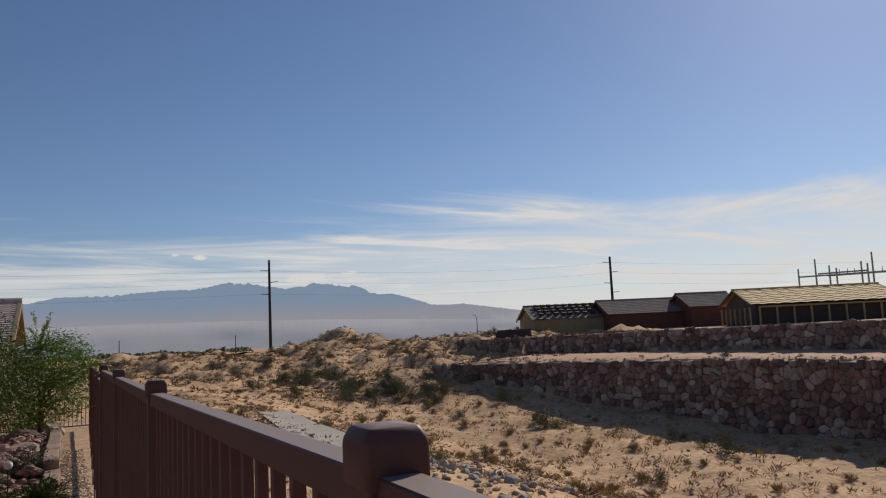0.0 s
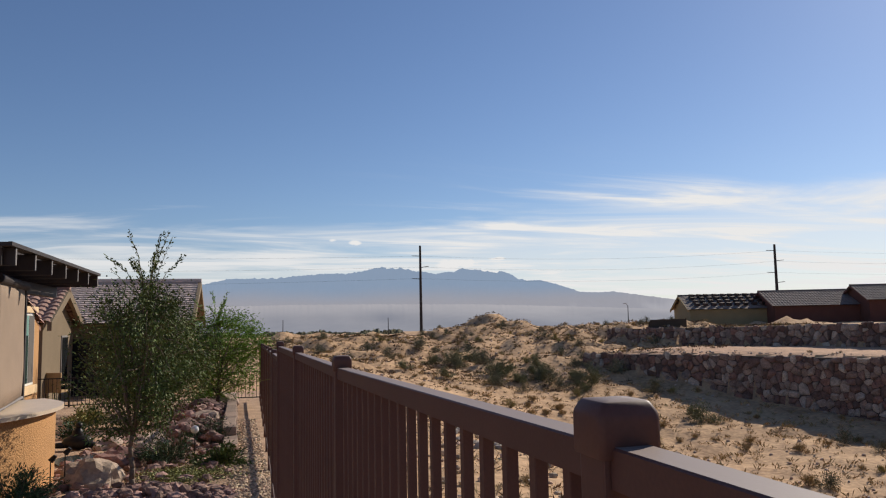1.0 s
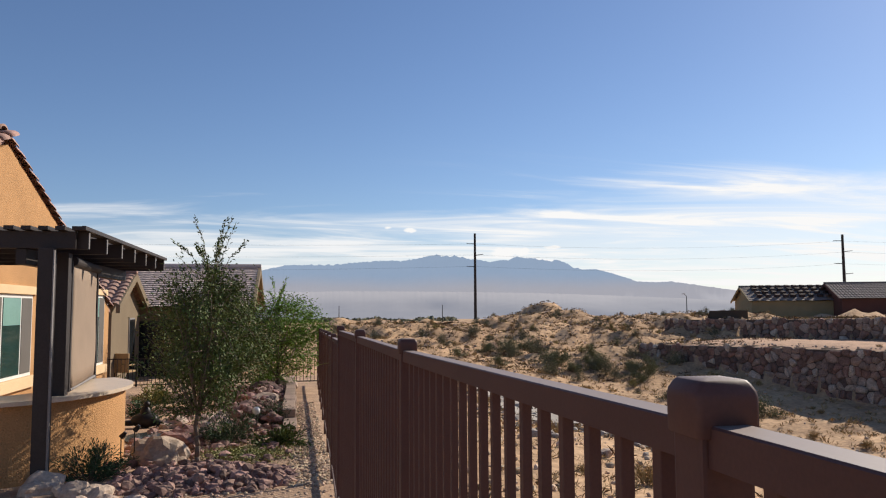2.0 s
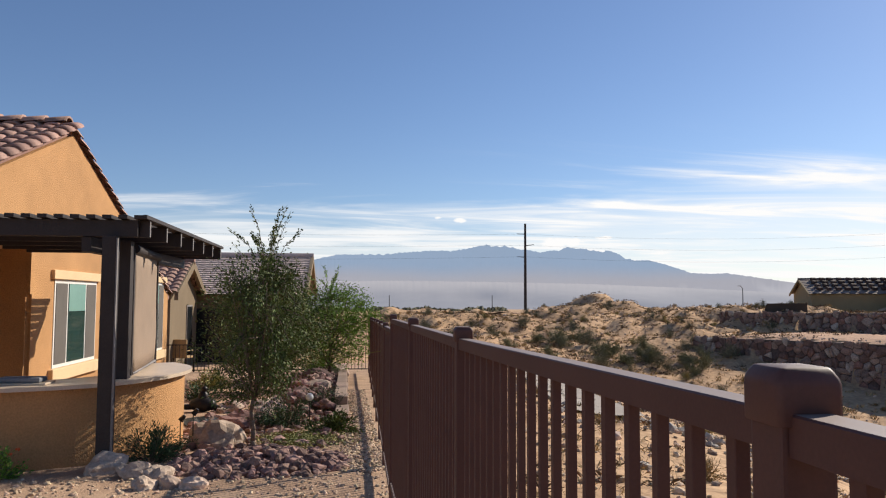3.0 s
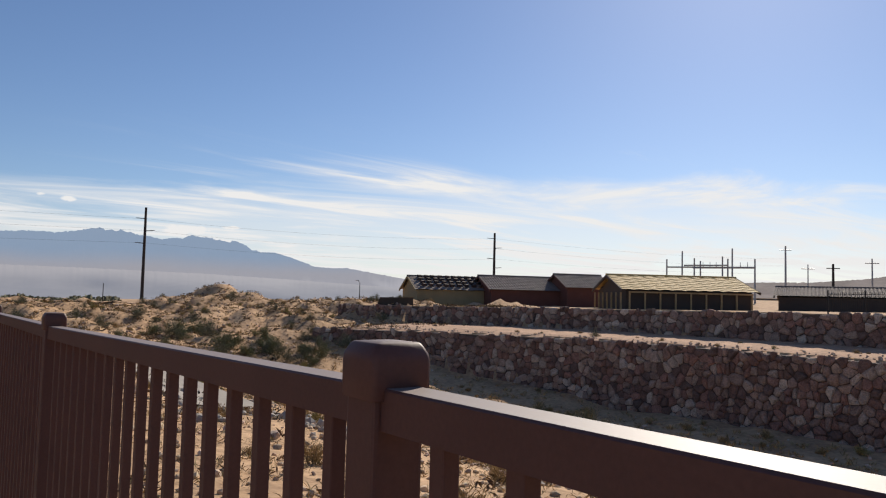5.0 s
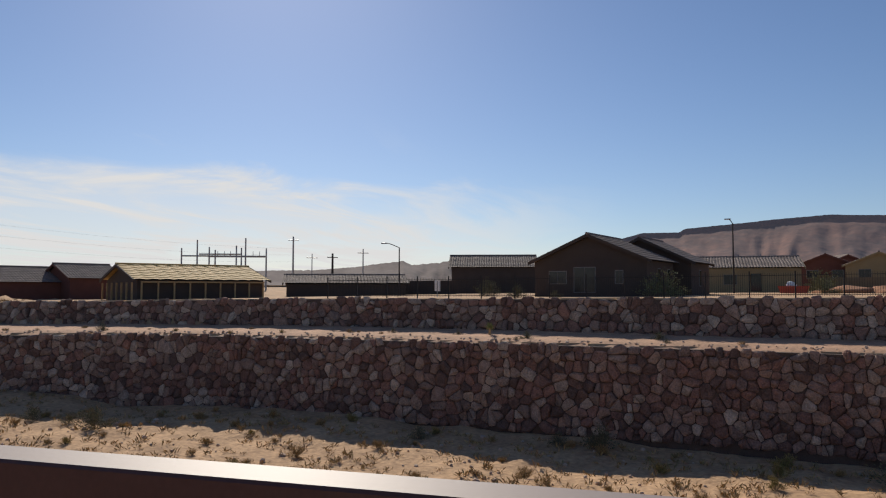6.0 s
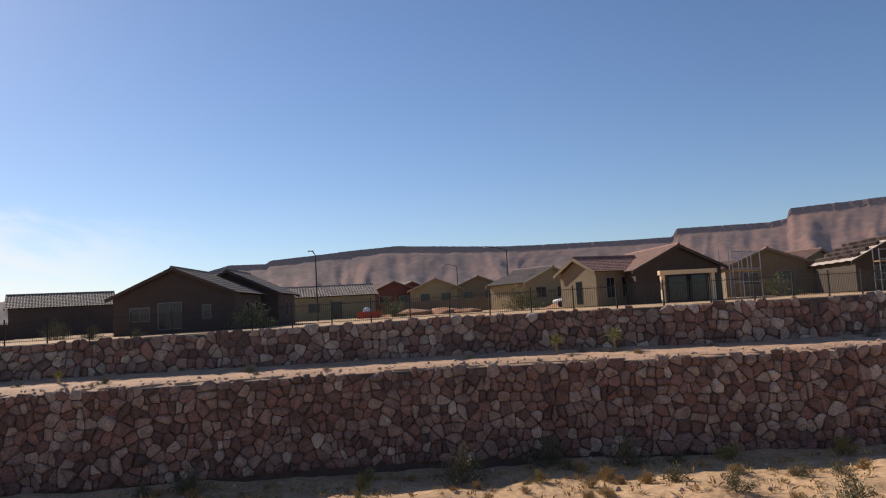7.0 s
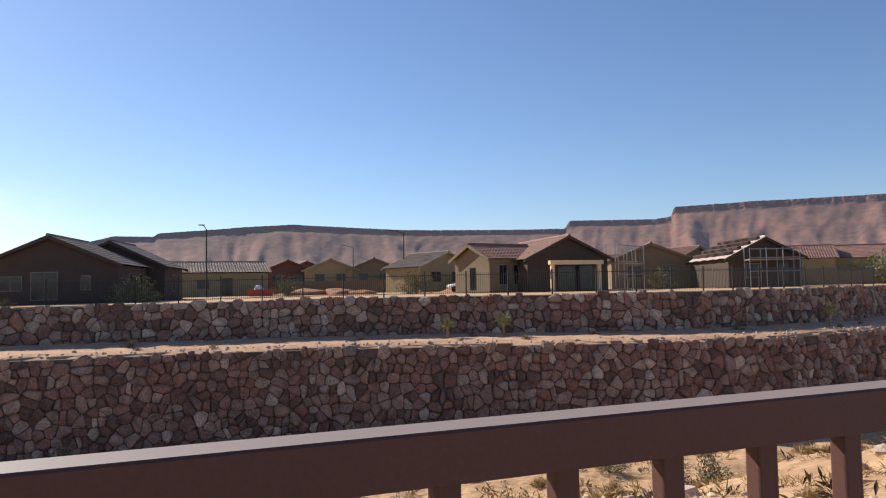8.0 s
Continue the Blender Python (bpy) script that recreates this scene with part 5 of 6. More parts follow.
spots = []
rp = random.Random(19)
while len(spots) < 7500:
    y = 4.5 + 12 * rp.random() ** 1.6
    x = rp.uniform(-4.2 if y < 7.2 else -0.42, 0.05)
    if x > -0.42 or y < 7.2:
        spots.append((x, y, yard_z(y) + 0.012))
rock_field("path_pebbles", spots, 0.017, PEBBLE, "small brown pebbles of the gravel path", 43, detail=0)


# ---- the wash ----
def land(x, y):
    """Ground height with its small relief, as the sheet has it."""
    z = gz(x, y)
    if x > 0.8 and math.hypot(x, y) < 300:
        k = min(1.0, (x - 0.8) / 6)
        if z > -3.6 and y < 67 and x > 30:
            k *= 0.12
        z += hills(x, y) * k * calm(x, y) * (1.6 if y > 66 and x < 60 else 0.7)
    return z


def strip_sheet(name, line, width, material, label, category, lift=0.05):
    verts, faces = [], []
    for k, p in enumerate(line):
        d = (line[min(k + 1, len(line) - 1)] - line[max(k - 1, 0)]).normalized()
        n = Vector((d.y, -d.x, 0))
        for i in range(5):
            q = p + n * width * (i / 4 - 0.5)
            verts.append((q.x, q.y, max(land(p.x, p.y), land(q.x, q.y)) + lift))
        if k:
            a = 5 * k
            faces += [(a - 5 + i, a - 4 + i, a + 1 + i, a + i) for i in range(4)]
    tagged(raw(name, verts, faces, material, None, smooth=True), label, category, kind="structure")


strip_sheet("drain_channel", smooth_line([(4.8, 14, 0), (5.6, 18.5, 0), (7.1, 27, 0), (8.7, 36.5, 0)], 0.5), 1.6, CONCRETE, "grey concrete drainage channel down the bank", "channel", 0.06)
strip_sheet("dirt_road", smooth_line([(-14, 118, 0), (4, 112, 0), (20, 112, 0), (30, 116, 0)], 2.0), 3.5, GRAVEL, "dirt road along the rim of the wash", "road", 0.15)

rw = random.Random(77)
spots = []
for k in range(420):
    t = rw.random()
    x, y = rw.gauss(5.2 + t * 1.6, 1.1), 9 + t * 14 + rw.gauss(0, 1.2)
    if x > 0.8:
        spots.append((x, y, land(x, y)))
rock_field("riprap", spots, 0.075, CONCRETE, "broken grey rock dumped below the channel", 78)
spots = []
for k in range(2600):
    x, y = rw.uniform(1.2, 43), rw.uniform(-40, 100)
    if rw.random() < 0.5:
        x, y = rw.uniform(8, 55), rw.uniform(62, 108)
    d1, _ = line_dist(np.array(x), np.array(y), LOWER)
    if d1 < -1.0 or y > 67:
        spots.append((x, y, land(x, y)))
rock_field("loose_stones", spots, 0.11, BOULDER, "loose tan and brown stones strewn over the wash", 79)


spots = []
for k in range(8500):
    x, y = 0.9 + 15 * rw.random() ** 1.2, rw.uniform(-6, 42)
    spots.append((x, y, land(x, y)))
rock_field("bank_rubble", spots, 0.04, PEBBLE, "brown rubble covering the bank below the fence", 80)
spots = []
for k in range(450):
    q = rw.choice(LOWER)
    x, y = q.x + abs(rw.gauss(0.1, 0.9)), q.y + rw.uniform(-0.3, 0.3)
    spots.append((x, y, gz(max(x, q.x + 0.6), y) + 0.1))
rock_field("ledge_rubble", spots, 0.08, BOULDER, "pale broken stones along the ledge", 81)
gv, gf = [], []
for k in range(7000):
    if k % 2:
        x, y = rw.uniform(4, 54), rw.uniform(60, 112)
    else:
        x, y = rw.uniform(15, 42), rw.uniform(-42, 62)
        if line_dist(np.array(x), np.array(y), LOWER)[0] > -1.5:
            continue
    z, s = land(x, y), rw.uniform(0.12, 0.34)
    tuft = [(Vector((x + rw.gauss(0, s * 0.4), y + rw.gauss(0, s * 0.4), z)), Vector((rw.gauss(0, 0.7), rw.gauss(0, 0.7), 1.0))) for q in range(8)]
    tv, tf = leaf_mesh(rw, tuft, s * 1.3, s * 0.12)
    i = len(gv)
    gv += tv
    gf += [tuple(q + i for q in f) for f in tf]
for k in range(6500):
    x, y = 1.0 + 16 * rw.random() ** 1.3, rw.uniform(-14, 46)
    z, s = land(x, y), rw.uniform(0.05, 0.17)
    tuft = [(Vector((x + rw.gauss(0, s * 0.5), y + rw.gauss(0, s * 0.5), z)), Vector((rw.gauss(0, 0.9), rw.gauss(0, 0.9), 0.8))) for q in range(12)]
    tv, tf = leaf_mesh(rw, tuft, s * 1.0, s * 0.045)
    i = len(gv)
    gv += tv
    gf += [tuple(q + i for q in f) for f in tf]
tagged(raw("dry_grass", gv, gf, STRAW, None), "dry straw-coloured grass tufts over the wash", "grass", kind="stuff")

SCRUB = mat("brown_scrub", (0.15, 0.095, 0.05), 0.9, 0.3, 3, 20, 0, island=0.4)
bv, bf = [], []
for k in range(6000):
    if k % 3:
        x, y = rw.uniform(3, 54), rw.uniform(58, 112)
    else:
        x, y = 1.0 + 24 * rw.random(), rw.uniform(-14, 58)
    z, s = land(x, y), rw.uniform(0.08, 0.26) * (1.3 if k % 3 else 0.7)
    tuft = [(Vector((x + rw.gauss(0, s * 0.5), y + rw.gauss(0, s * 0.5), z)), Vector((rw.gauss(0, 1.0), rw.gauss(0, 1.0), 0.8))) for q in range(9)]
    tv, tf = leaf_mesh(rw, tuft, s * 1.3, s * 0.14)
    i = len(bv)
    bv += tv
    bf += [tuple(q + i for q in f) for f in tf]
tagged(raw("dead_scrub", bv, bf, SCRUB, None), "low dead brown scrub over the wash and mound", "scrub", kind="stuff")


def plant_mesh(name, seed, r, h, n, leaf_m, leaf, up):
    """One desert plant at the origin, as a thing with stems and foliage, to be copied."""
    rng = random.Random(seed)
    top = thing(name, pose(0, 0, -500), "", "shrub")
    bm = bmesh.new()
    pts = []
    for k in range(14):
        th, el = rng.uniform(0, 6.283), rng.uniform(up, 1.45)
        ln = rng.uniform(0.75, 1.05)
        t = Vector((math.cos(th) * math.cos(el) * r * ln, math.sin(th) * math.cos(el) * r * ln, math.sin(el) * h * ln))
        rod(bm, (0, 0, -0.1), t, 0.02, 0.005, 3)
        for q in range(n // 14):
            u = rng.uniform(0.3, 1.05)
            c = t * u + Vector((rng.gauss(0, 0.13 * r), rng.gauss(0, 0.13 * r), rng.gauss(0, 0.09 * h)))
            c.z = max(c.z, 0.0)
            pts.append((c, t.normalized() + Vector((rng.gauss(0, 0.4), rng.gauss(0, 0.4), rng.gauss(0.1, 0.35)))))
    tagged(part("stem", bm, BARK, top), kind="stuff")
    v, f = leaf_mesh(rng, pts, *leaf)
    raw("foliage", v, f, leaf_m, top)
    return top


RABBIT = mat("rabbitbrush_leaf", (0.30, 0.25, 0.085), 0.8, 0.3, 3, 20, 0, island=0.35)
creosote = tagged(plant_mesh("creosote", 101, 1.0, 1.1, 1500, LEAF_GREY, (0.11, 0.022), 0.3), "grey-green creosote bush growing in the wash", group="desert shrubs")
SAGE = mat("dusty_sage_leaf", (0.18, 0.18, 0.085), 0.8, 0.3, 3, 20, 0, island=0.35)
green = tagged(plant_mesh("desert_bush", 102, 1.3, 1.25, 1900, SAGE, (0.12, 0.028), 0.15), "rounded dusty green desert bush growing in the wash", group="desert shrubs")
yellow = tagged(plant_mesh("rabbitbrush", 103, 0.75, 0.70, 1300, RABBIT, (0.10, 0.014), 0.25), "yellowish rabbitbrush on the sandy floor", group="desert shrubs")
straw = tagged(plant_mesh("bunchgrass", 104, 0.60, 0.55, 1200, STRAW, (0.15, 0.009), 0.35), "dry straw-coloured clump of bunchgrass", group="desert shrubs")


def plant(kind, x, y, s, z=None):
    first = kind.location.z < -400
    m = pose(x, y, (land(x, y) if z is None else z) - 0.03, 0, 0, rw.uniform(0, 360))
    ob = kind if first else copy_thing(kind, m)
    if first:
        ob.matrix_world = m
    ob.scale = (s, s, s * rw.uniform(0.85, 1.15))


# the green thicket at the foot of the mound
for k in range(34):
    t = rw.random()
    plant(rw.choice((green, green, creosote)), 16 + t * 17 + rw.gauss(0, 1.5), 66 - t * 6 + rw.gauss(0, 3.0), rw.uniform(0.6, 1.25))
# the sandy floor and the near bank
for k in range(270):
    x, y = rw.uniform(14, 42), rw.uniform(-42, 58)
    d1, _ = line_dist(np.array(x), np.array(y), LOWER)
    if d1 > -2.0:
        continue
    plant(rw.choice((straw, straw, straw, straw, straw, straw, straw, yellow, creosote)), x, y, rw.uniform(0.4, 0.9))
for k in range(120):
    x, y = rw.uniform(1.8, 16), rw.uniform(-16, 60)
    plant(rw.choice((straw, straw, straw, straw, yellow)), x, y, rw.uniform(0.2, 0.5))
for x, y, s, kd in ((38.3, -14.5, 1.3, creosote), (36.0, -18.0, 1.2, creosote), (34.5, -23.0, 1.3, yellow), (39.6, -5.0, 1.1, yellow), (37, -9.5, 1.5, creosote), (40.5, 4, 1.0, creosote), (32.5, -28, 1.2, yellow), (31, -21, 0.9, straw), (33.8, -15.8, 1.0, straw), (30.0, 25, 0.8, straw), (35.5, 33, 1.3, creosote), (32, 47, 1.2, green), (7.5, 24, 0.6, yellow), (9.6, 30, 0.5, yellow)):
    plant(kd, x, y, s)
# the mound
for k in range(170):
    x, y = rw.uniform(3, 52), rw.uniform(66, 98)
    plant(rw.choice((straw, straw, creosote, creosote, yellow)), x, y, rw.uniform(0.35, 0.9))
# plants on the terrace
for k in range(40):
    i = rw.randrange(8, len(LOWER) - 8)
    p = LOWER[i]
    plant(rw.choice((straw, yellow, creosote)), p.x + rw.uniform(1.0, 4.0), p.y, rw.uniform(0.25, 0.6))


def yucca(x, y, z, h, seed):
    rng = random.Random(seed)
    top = thing("yucca", pose(x, y, z), "spiky yellow-green yucca standing on the terrace", "yucca", "yuccas on the terrace")
    part("stem", rod(bmesh.new(), (0, 0, -0.1), (0.05, 0, h * 0.6), 0.10, 0.07, 7), STRAW, top, "thatch of dry leaves on the stem")
    pts = []
    for k in range(90):
        th, el = rng.uniform(0, 6.283), rng.uniform(-0.4, 1.4)
        d = Vector((math.cos(th) * math.cos(el), math.sin(th) * math.cos(el), math.sin(el)))
        pts.append((Vector((0.05, 0, h * rng.uniform(0.5, 0.7))), d))
    v, f = leaf_mesh(rng, pts, h * 0.42, 0.025)
    raw("leaves", v, f, LEAF_YELLOW, top)


def on_upper(y, off):
    _, z = line_dist(np.array(0.0), np.array(y), UPPER)
    order = sorted((p.y, p.x) for p in UPPER)
    return float(np.interp(y, [o[0] for o in order], [o[1] for o in order])) + off, float(z)


for y, off, h in ((-17.2, -2.6, 1.3), (-20.6, -2.2, 1.6), (-43, -2.5, 1.7), (12.0, -3.4, 0.9)):
    xx, zz = on_upper(y, off)
    yucca(xx, y, gz(xx, y), h, int(90 + y))


# ---- the upper fence ----
def build_upper_fence():
    top = thing("upper_fence", Matrix(), "dark iron picket fence on top of the wall", "fence")
    order = sorted(((p.y, p.x, p.z) for p in UPPER))
    ys = [o[0] for o in order]

    def at(y, off):
        return Vector((np.interp(y, ys, [o[1] for o in order]) + off, y, np.interp(y, ys, [o[2] for o in order])))

    bm = boxed(-0.009, -0.009, 0.05, 0.009, 0.009, 1.5)
    bar_me = bpy.data.meshes.new("picket")
    bm.to_mesh(bar_me)
    bm.free()
    bar_me.materials.append(BLACKIRON)
    bm = bmesh.new()
    prev = None
    y = 27.0
    while y > -61:
        p = at(y, 1.6)
        part("post", boxed(p.x - 0.04, p.y - 0.04, p.z - 0.3, p.x + 0.04, p.y + 0.04, p.z + 1.62), BLACKIRON, top)
        if prev:
            for h in (0.15, 1.35):
                part("rail", rod(bmesh.new(), prev + Vector((0, 0, h)), p + Vector((0, 0, h)), 0.025, 0.025, 4), BLACKIRON, top)
            for k in range(1, 20):
                q = prev.lerp(p, k / 20)
                if -39 < q.y < -1:
                    bar = new("picket", bar_me)
                    bar.parent, bar.location = top, q
                else:
                    box(bm, q.x - 0.009, q.y - 0.009, q.z + 0.05, q.x + 0.009, q.y + 0.009, q.z + 1.5)
        prev = p
        y -= 2.6
    tagged(part("fencing", bm, BLACKIRON, top, "thin upright bars further along"), kind="stuff")


build_upper_fence()


# ---- lamps, poles, wires ----
def street_lamp(x, y, z, h, arm, az, label="slim dark steel street lamp with curved arm"):
    top = thing("street_lamp", pose(x, y, z), label, "street lamp", "street lamps")
    part("pole", rod(bmesh.new(), (0, 0, -0.5), (0, 0, h), 0.10, 0.06, 8), STEEL, top)
    dxy = Vector((math.sin(radians(az)), math.cos(radians(az)), 0))
    bm = bmesh.new()
    tube(bm, [dxy * arm * a + Vector((0, 0, h - 0.05 + 0.5 * math.sin(a * 1.57))) for a in [k / 8 for k in range(9)]], 0.045)
    part("arm", bm, STEEL, top)
    e = dxy * arm + Vector((0, 0, h + 0.42))
    part("lamp_head", boxed(e.x - 0.16, e.y - 0.32, e.z - 0.05, e.x + 0.16, e.y + 0.32, e.z + 0.06, bevel=0.03), GALV, top)


street_lamp(80.9, -4.9, -0.2, 7.1, 0.5, 20)
street_lamp(91.0, -29.7, -0.1, 7.6, 2.6, 10)
street_lamp(73.4, 28.7, -0.3, 4.9, 1.6, -20)
street_lamp(126, -31.6, 0.2, 7.5, 2.0, 20)
street_lamp(67.5, 120.5, -2.6, 4.6, 0.6, -30)


def utility_pole(x, y, z0, z1, label, arms, r=0.35):
    top = thing("utility_pole", pose(x, y, z0), label, "utility pole", "utility poles")
    h = z1 - z0
    part("pole", rod(bmesh.new(), (0, 0, -2), (0, 0, h), r, r * 0.65, 10), STEEL, top)
    for k, dz in enumerate(arms):
        s = 1 if k % 2 else -1
        part("insulator", rod(bmesh.new(), (0, 0, h - dz), (s * 1.5, -s * 1.2, h - dz + 0.15), 0.09, 0.06, 6), STEEL, top)


utility_pole(36.4, 150.5, -3.7, 15.7, "tall dark steel power pole on the rim", (2.2, 4.6, 7.0))
utility_pole(124.2, 150.4, -1.0, 16.7, "tall dark steel power pole behind the houses", (1.5, 4.0, 6.8, 9.2), 0.42)
for b, d, z0, z1 in ((3.2, 300, -6, 1.3), (11.1, 300, -6, 1.5)):
    utility_pole(d * math.sin(radians(b)), d * math.cos(radians(b)), z0, z1, "thin pole far out on the plain", (), 0.2)


def wires():
    top = thing("power_lines", Matrix(), "thin power lines between the steel poles", "power line", kind="structure")
    a, b, c = Vector((36.4, 150.5, 0)), Vector((124.2, 150.4, 0)), Vector((-120, 151, 0))
    for k, (za, zb, zc) in enumerate(((13.5, 15.2, 14.5), (11.2, 12.6, 12.0), (8.8, 9.9, 9.0))):
        for p, q, zp, zq in ((a, b, za, zb), (c, a, zc, za), (b, b + (b - a) * 1.6, zb, zb + 1.5)):
            bm = bmesh.new()
            pts = []
            for i in range(17):
                t = i / 16
                v = p.lerp(q, t)
                pts.append(Vector((v.x, v.y, zp + (zq - zp) * t - 5.0 * t * (1 - t))))
            tube(bm, pts, 0.011, 4)
            part("wire", bm, STEEL, top)


wires()


def substation():
    top = thing("substation_gantry", pose(134, 103, -0.5), "grey steel substation gantry with tall posts", "gantry")
    off = Vector((134, 103, -0.5))

    def p3(b, z):
        d = Vector((144.4 - 134.2, 88.7 - 103.3, 0))
        return Vector((134.2, 103.3, z)) + d * b - off

    for b, z in ((0.0, 9.1), (0.18, 10.9), (0.32, 9.4), (0.39, 8.8), (0.64, 9.8), (0.70, 9.3), (0.75, 11.5), (1.0, 9.3)):
        part("post", rod(bmesh.new(), p3(b, -1), p3(b, z), 0.22, 0.16, 6), GALV, top)
    for z0, b0, b1 in ((7.4, 0, 1.0), (7.8, 0.2, 0.7), (7.3, 0.3, 1.0)):
        part("beam", rod(bmesh.new(), p3(b0, z0), p3(b1, z0 + 0.1), 0.16, 0.16, 6), GALV, top)
    for b in (0.42, 0.5, 0.57, 0.84, 0.92):
        part("insulator", rod(bmesh.new(), p3(b, 7.4), p3(b, 8.6), 0.09, 0.05, 5), GALV, top)


substation()
for x, y, z0, z1, r in ((179.4, 101.9, 0, 14.6, 0.3), (169.9, 85.2, 0, 9.3, 0.35), (168, 90, 0, 9.2, 0.16), (170, 76.8, 0, 10.3, 0.2)):
    top = thing("steel_mast", pose(x, y, z0), "slender steel mast near the substation", "mast", "steel masts")
    part("pole", rod(bmesh.new(), (0, 0, -1), (0, 0, z1 - z0), r, r * 0.7, 6), STEEL if r > 0.33 else GALV, top)
    part("crossarm", rod(bmesh.new(), (-1.0, 1.0, z1 - z0 - 1.0), (1.0, -1.0, z1 - z0 - 1.0), 0.12, 0.12, 5), STEEL if r > 0.33 else GALV, top)


# ---- small things about the far houses ----
def build_patio_cover():
    top = thing("patio_cover", pose(54.7, -33.2, -0.2, 0, 0, -5), "cream beam and posts of the tan house's patio", "patio cover")
    part("beam", boxed(-0.5, -2.6, 2.2, 0.0, 2.3, 2.55, bevel=0.02), STUCCO_TRIM, top)
    for y in (-2.4, 1.9):
        part("post", boxed(-0.45, y, -0.3, -0.15, y + 0.3, 2.2, bevel=0.02), STUCCO_TRIM, top)


build_patio_cover()


def stacked_tiles(m, length, run, slope, seed, label):
    rng = random.Random(seed)
    top = thing("roof_tile_load", m, label, "roof tiles")
    cols, rows = int(length / 0.95), 4
    me = None
    for i in range(cols):
        for k in range(rows):
            u, v = 0.5 + i * 0.95 + rng.uniform(-0.1, 0.1), (k + 0.6) / rows * run
            ob = part("pallet", boxed(-0.30, -0.2, 0, 0.30, 0.2, 0.34, bevel=0.05), DARK_TILE, top) if me is None else new("pallet", me)
            me = ob.data
            ob.parent = top
            ob.location = (u, v, -v * slope + 0.02)
            ob.rotation_euler = (-math.atan(slope) * 0.6, 0.0, rng.uniform(-0.25, 0.25) + 0.4)


stacked_tiles(pose(53.4, -52.7, -0.05 + 2.5 + 1.75 + 0.22, 0, 0, -20), 9.5, 3.4, 0.53, 3, "stacks of roof tiles waiting on bare sheathing")
stacked_tiles(pose(53.2, 81.6, -1.9 + 2.6 + 1.6 + 0.22, 0, 0, -20) @ Matrix.Rotation(math.pi, 4, "Z") @ Matrix.Translation((-11, 0, 0)), 10.6, 4.0, 0.376, 4, "dark stacks of roof tiles on the sand-coloured house")


def scaffold(x, y, z, az, w, h, label):
    top = thing("scaffold", pose(x, y, z, 0, 0, az), label, "scaffold", "scaffolds")
    for i in range(4):
        for d in (0, 1.2):
            part("standard", rod(bmesh.new(), (d, w * i / 3, -0.3), (d, w * i / 3, h), 0.045, 0.045, 5), GALV, top)
    for k in (1.2, 2.4, h - 0.1):
        part("ledger", rod(bmesh.new(), (0, 0, k), (0, w, k), 0.045, 0.045, 5), GALV, top)
    part("board", boxed(0, 0, 2.2, 1.2, w, 2.28), LUMBER, top)


scaffold(50.6, -54.0, 0, -20, 4.5, 3.3, "steel scaffold before the unfinished gable")
scaffold(60.5, -44.5, 0, 30, 5.5, 4.0, "timber scaffold round a house being built")

# the houses further back, over the street
for k, (b, d, az, wm, rm, ln) in enumerate(((99.2, 125, -9, STUCCO_RED, CLAY_GREY, 10), (102.4, 122, -12, STUCCO_YELLOW, CLAY_GREY, 10), (105.7, 122, -16, STUCCO_TAN, CLAY_GREY, 10), (109.2, 120, -19, STUCCO_SHADE, CLAY_RED, 10), (111.4, 92, 20, STUCCO_YELLOW, CLAY_GREY, 7), (100.5, 150, 5, STUCCO_RED, CLAY_GREY, 12), (126.8, 84, -30, STUCCO_TAN, CLAY_RED, 9), (130, 96, 10, STUCCO_TAN, CLAY_RED, 9), (138.5, 120, 50, STUCCO_YELLOW, CLAY_RED, 13), (142, 125, 60, STUCCO_YELLOW, CLAY_RED, 12), (124.6, 150, 30, STUCCO_RED, CLAY_RED, 12), (135.5, 170, 45, STUCCO_RED, CLAY_RED, 14), (119.0, 140, 20, STUCCO_TAN, CLAY_GREY, 11))):
    x, y = d * math.sin(radians(b)), d * math.cos(radians(b))
    lift = 1.6 if d > 135 else 0.9 if d > 118 else 0.3
    house("house", pose(x, y, gz(x, y) + lift, 0, 0, az), ln, 8.5, 2.7, 1.75, wm, rm, "one-storey stucco house with tiled roof over the street", [("front", -2.4, 0.9, 1.6, 1.3, "w"), ("front", 1.0, 0.9, 1.6, 1.3, "w")])

# the long low wall along the street
for k, (b0, b1, d) in enumerate(((30.3, 33.4, 84), (62, 73, 92), (98.4, 107.4, 100), (131, 142, 100))):
    bm = bmesh.new()
    prev = None
    for i in range(13):
        b = b0 + (b1 - b0) * i / 12
        p = Vector((d * math.sin(radians(b)), d * math.cos(radians(b)), 0))
        p.z = gz(p.x, p.y)
        if prev:
            n = (p - prev).normalized().cross(Vector((0, 0, 1))) * 0.12
            vs = [bm.verts.new(q) for q in (prev - n, prev + n, p + n, p - n)]
            ws = [bm.verts.new(q + Vector((0, 0, 1.7 if k else 0.9))) for q in (prev - n, prev + n, p + n, p - n)]
            for a in range(4):
                bm.faces.new((vs[a], vs[(a + 1) % 4], ws[(a + 1) % 4], ws[a]))
            bm.faces.new(ws)
        prev = p
    tagged(part("block_wall", bm, (STUCCO_SHADE, STUCCO_DARK, STUCCO_TAN, STUCCO_TAN)[k], None), "long brown block wall along the street", "wall", kind="structure")

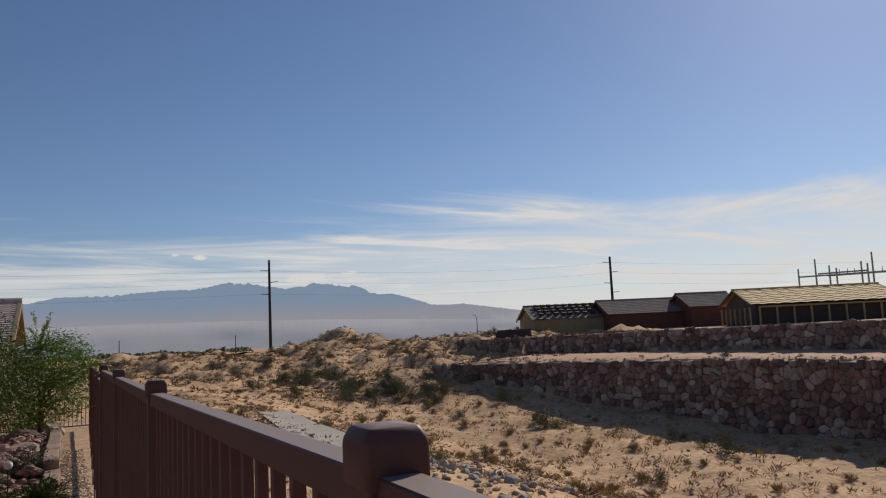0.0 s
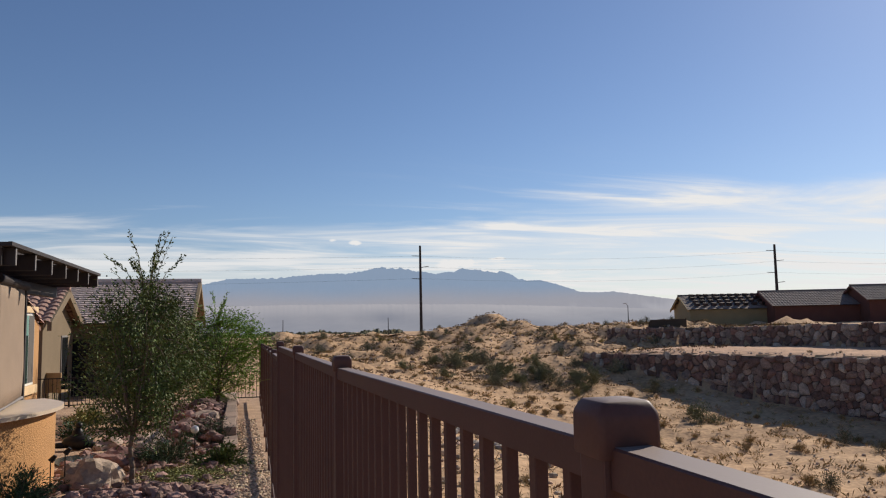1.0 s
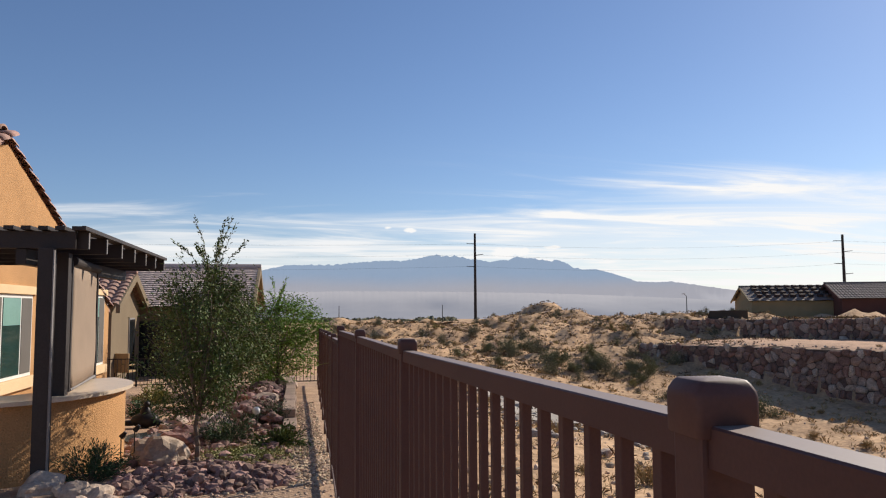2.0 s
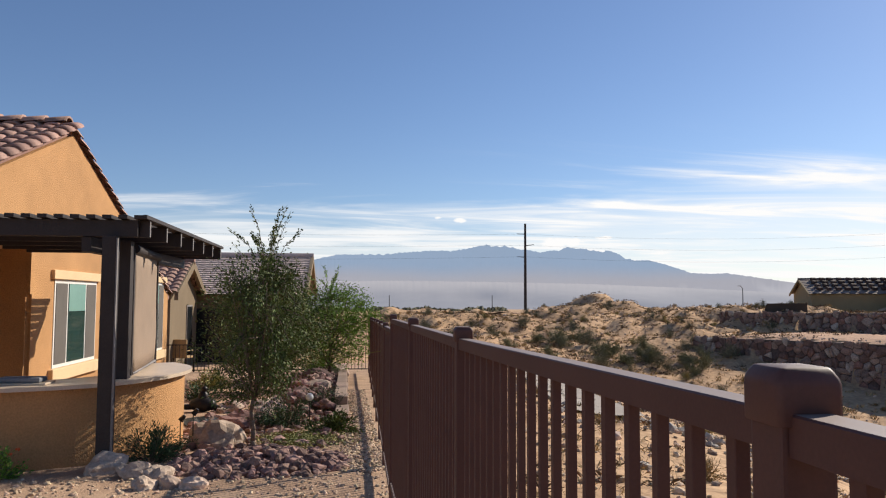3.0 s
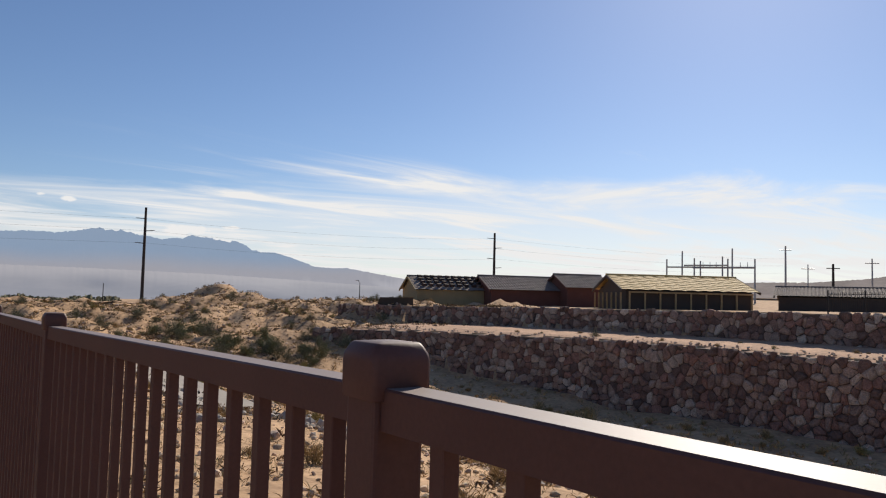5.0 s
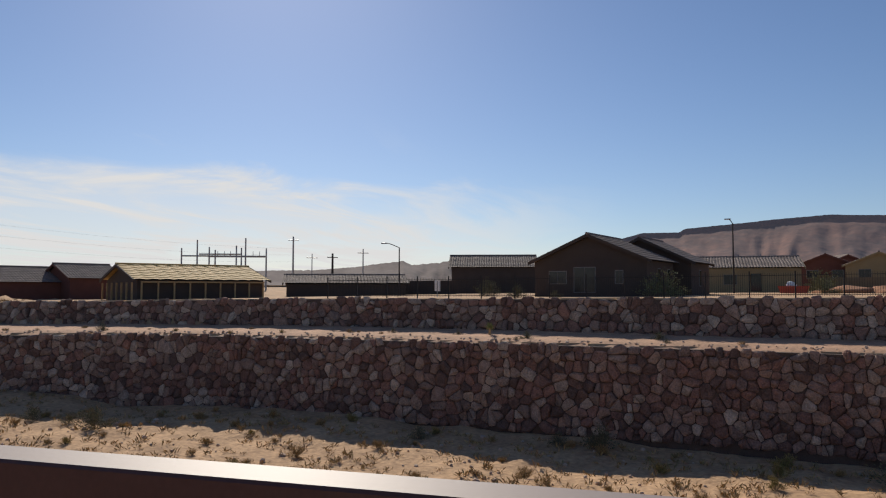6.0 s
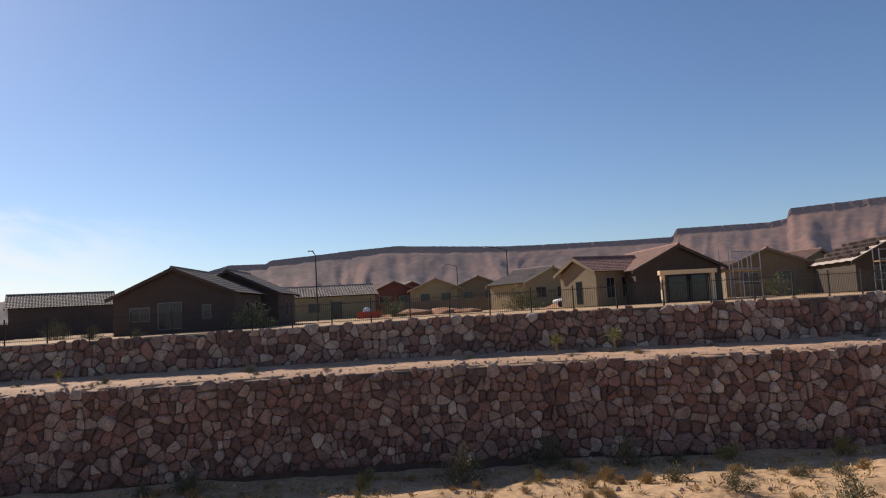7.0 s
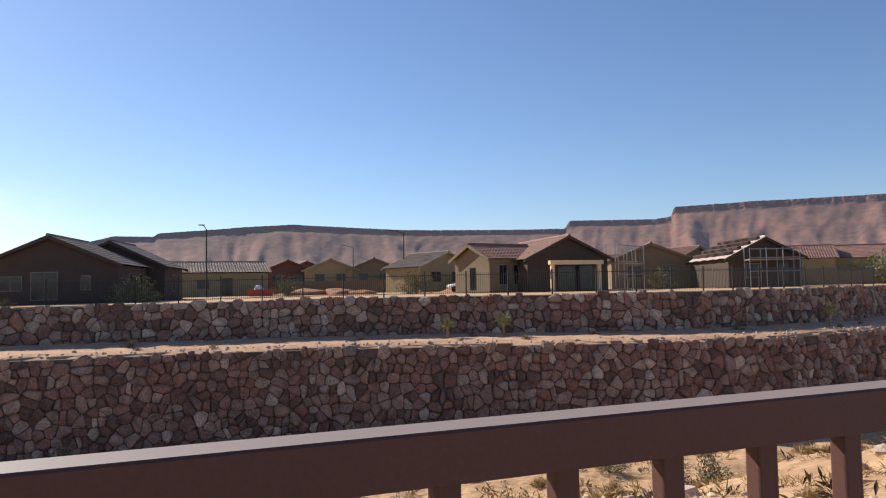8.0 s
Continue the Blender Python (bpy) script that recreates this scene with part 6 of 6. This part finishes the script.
# street trees, soil heaps, a skip and parked cars behind the fence
for x, y, s, kd in ((57.5, 1.2, 1.5, green), (88, -14, 1.6, green), (84, -36, 1.8, green), (60, -46, 1.6, green), (72, -62, 1.9, green), (66, -66, 2.2, green), (56, 12, 0.8, creosote), (55.5, 9, 0.6, creosote), (70.5, -24.5, 1.7, green), (75, -12.5, 1.1, green), (57, -58, 1.3, creosote), (66, 17, 1.3, creosote), (62.5, -79, 2.6, green), (66, -84, 2.8, green), (70, -74, 1.8, green), (80, -78, 2.0, green), (75, -90, 2.4, green)):
    plant(kd, x, y, s)
for x, y, s in ((80.5, -15.6, (2.2, 1.9, 0.6)), (79.9, -18.6, (2.0, 1.8, 0.75)), (77, -31, (2.1, 1.4, 0.45)), (81, -13.4, (1.5, 1.3, 0.4)), (78.5, -21.0, (1.8, 1.5, 0.45))):
    bm = rock_mesh(random.Random(int(x)), s, 3, 1.0)
    ob = part("soil_mound", bm, SOIL, None, smooth=True)
    ob.location = (x, y, gz(x, y))
    tagged(ob, "heap of dug orange soil behind the fence", "soil heap", "soil heaps")


def car(x, y, az, paint, label):
    top = thing("car", pose(x, y, gz(x, y), 0, 0, az), label, "car", "parked cars")
    bm = prism(bmesh.new(), [(-2.2, 0.35), (2.2, 0.35), (2.2, 0.8), (1.3, 0.95), (0.7, 1.45), (-1.2, 1.45), (-1.9, 0.95), (-2.2, 0.85)], "y", -0.85, 0.85)
    bmesh.ops.bevel(bm, geom=list(bm.edges), offset=0.06, segments=2, affect="EDGES")
    part("body", bm, paint, top, smooth=True)
    part("window", prism(bmesh.new(), [(-1.5, 0.98), (1.1, 0.98), (0.6, 1.38), (-1.1, 1.38)], "y", -0.87, 0.87), GLASS, top)
    for wx in (-1.35, 1.35):
        for wy in (-0.8, 0.8):
            part("wheel", rod(bmesh.new(), (wx, wy - 0.1, 0.32), (wx, wy + 0.1, 0.32), 0.32, 0.32, 14), STEEL, top)


car(74, -31.5, 60, WHITEPAINT, "white car parked near the tan house")
skip = thing("skip", pose(74, -9.6, gz(74, -9.6), 0, 0, 80) @ Matrix.Scale(0.72, 4), "red skip filled with white sacks behind the fence", "skip")
part("bin", prism(bmesh.new(), [(-1.5, 0.1), (1.5, 0.1), (1.8, 1.0), (-1.8, 1.0)], "y", -0.8, 0.8), REDPAINT, skip)
part("sack", rock_mesh(random.Random(3), (0.7, 0.5, 0.5), 2, 1.0), WHITEPAINT, skip).location = (0.3, 0, 1.1)
sign = thing("site_sign", pose(61.0, 20.2, gz(61, 20.2)), "white panel on a post at the fence", "sign")
part("panel", boxed(-0.03, -0.25, 0.5, 0.03, 0.25, 1.45, bevel=0.01), WHITEPAINT, sign)
part("post", rod(bmesh.new(), (0, 0, -0.3), (0, 0, 1.4), 0.04, 0.04, 6), GALV, sign)


# woods and roofs of the town on the plain
rt = random.Random(15)
pts_v, pts_f = [], []
for k in range(300):
    b, d = rt.uniform(-6, 12), rt.uniform(300, 1100)
    x, y = d * math.sin(radians(b)), d * math.cos(radians(b))
    z = gz(x, y)
    s = rt.uniform(0.8, 2.4)
    for q in range(26):
        dv = Vector((rt.gauss(0, 1), rt.gauss(0, 1), abs(rt.gauss(0, 1)))).normalized()
        c = Vector((x, y, z)) + Vector((dv.x * s * 1.3, dv.y * s * 1.3, dv.z * s))
        e = Vector((rt.gauss(0, 1), rt.gauss(0, 1), rt.gauss(0, 1))).normalized() * s * 0.55
        g = e.orthogonal().normalized() * s * 0.4
        i = len(pts_v)
        pts_v += [c - e, c + g, c + e, c - g]
        pts_f.append((i, i + 1, i + 2, i + 3))
tagged(raw("far_woods", pts_v, pts_f, LEAF_GREY, None), "dark green trees scattered over the valley plain", "trees", kind="stuff")
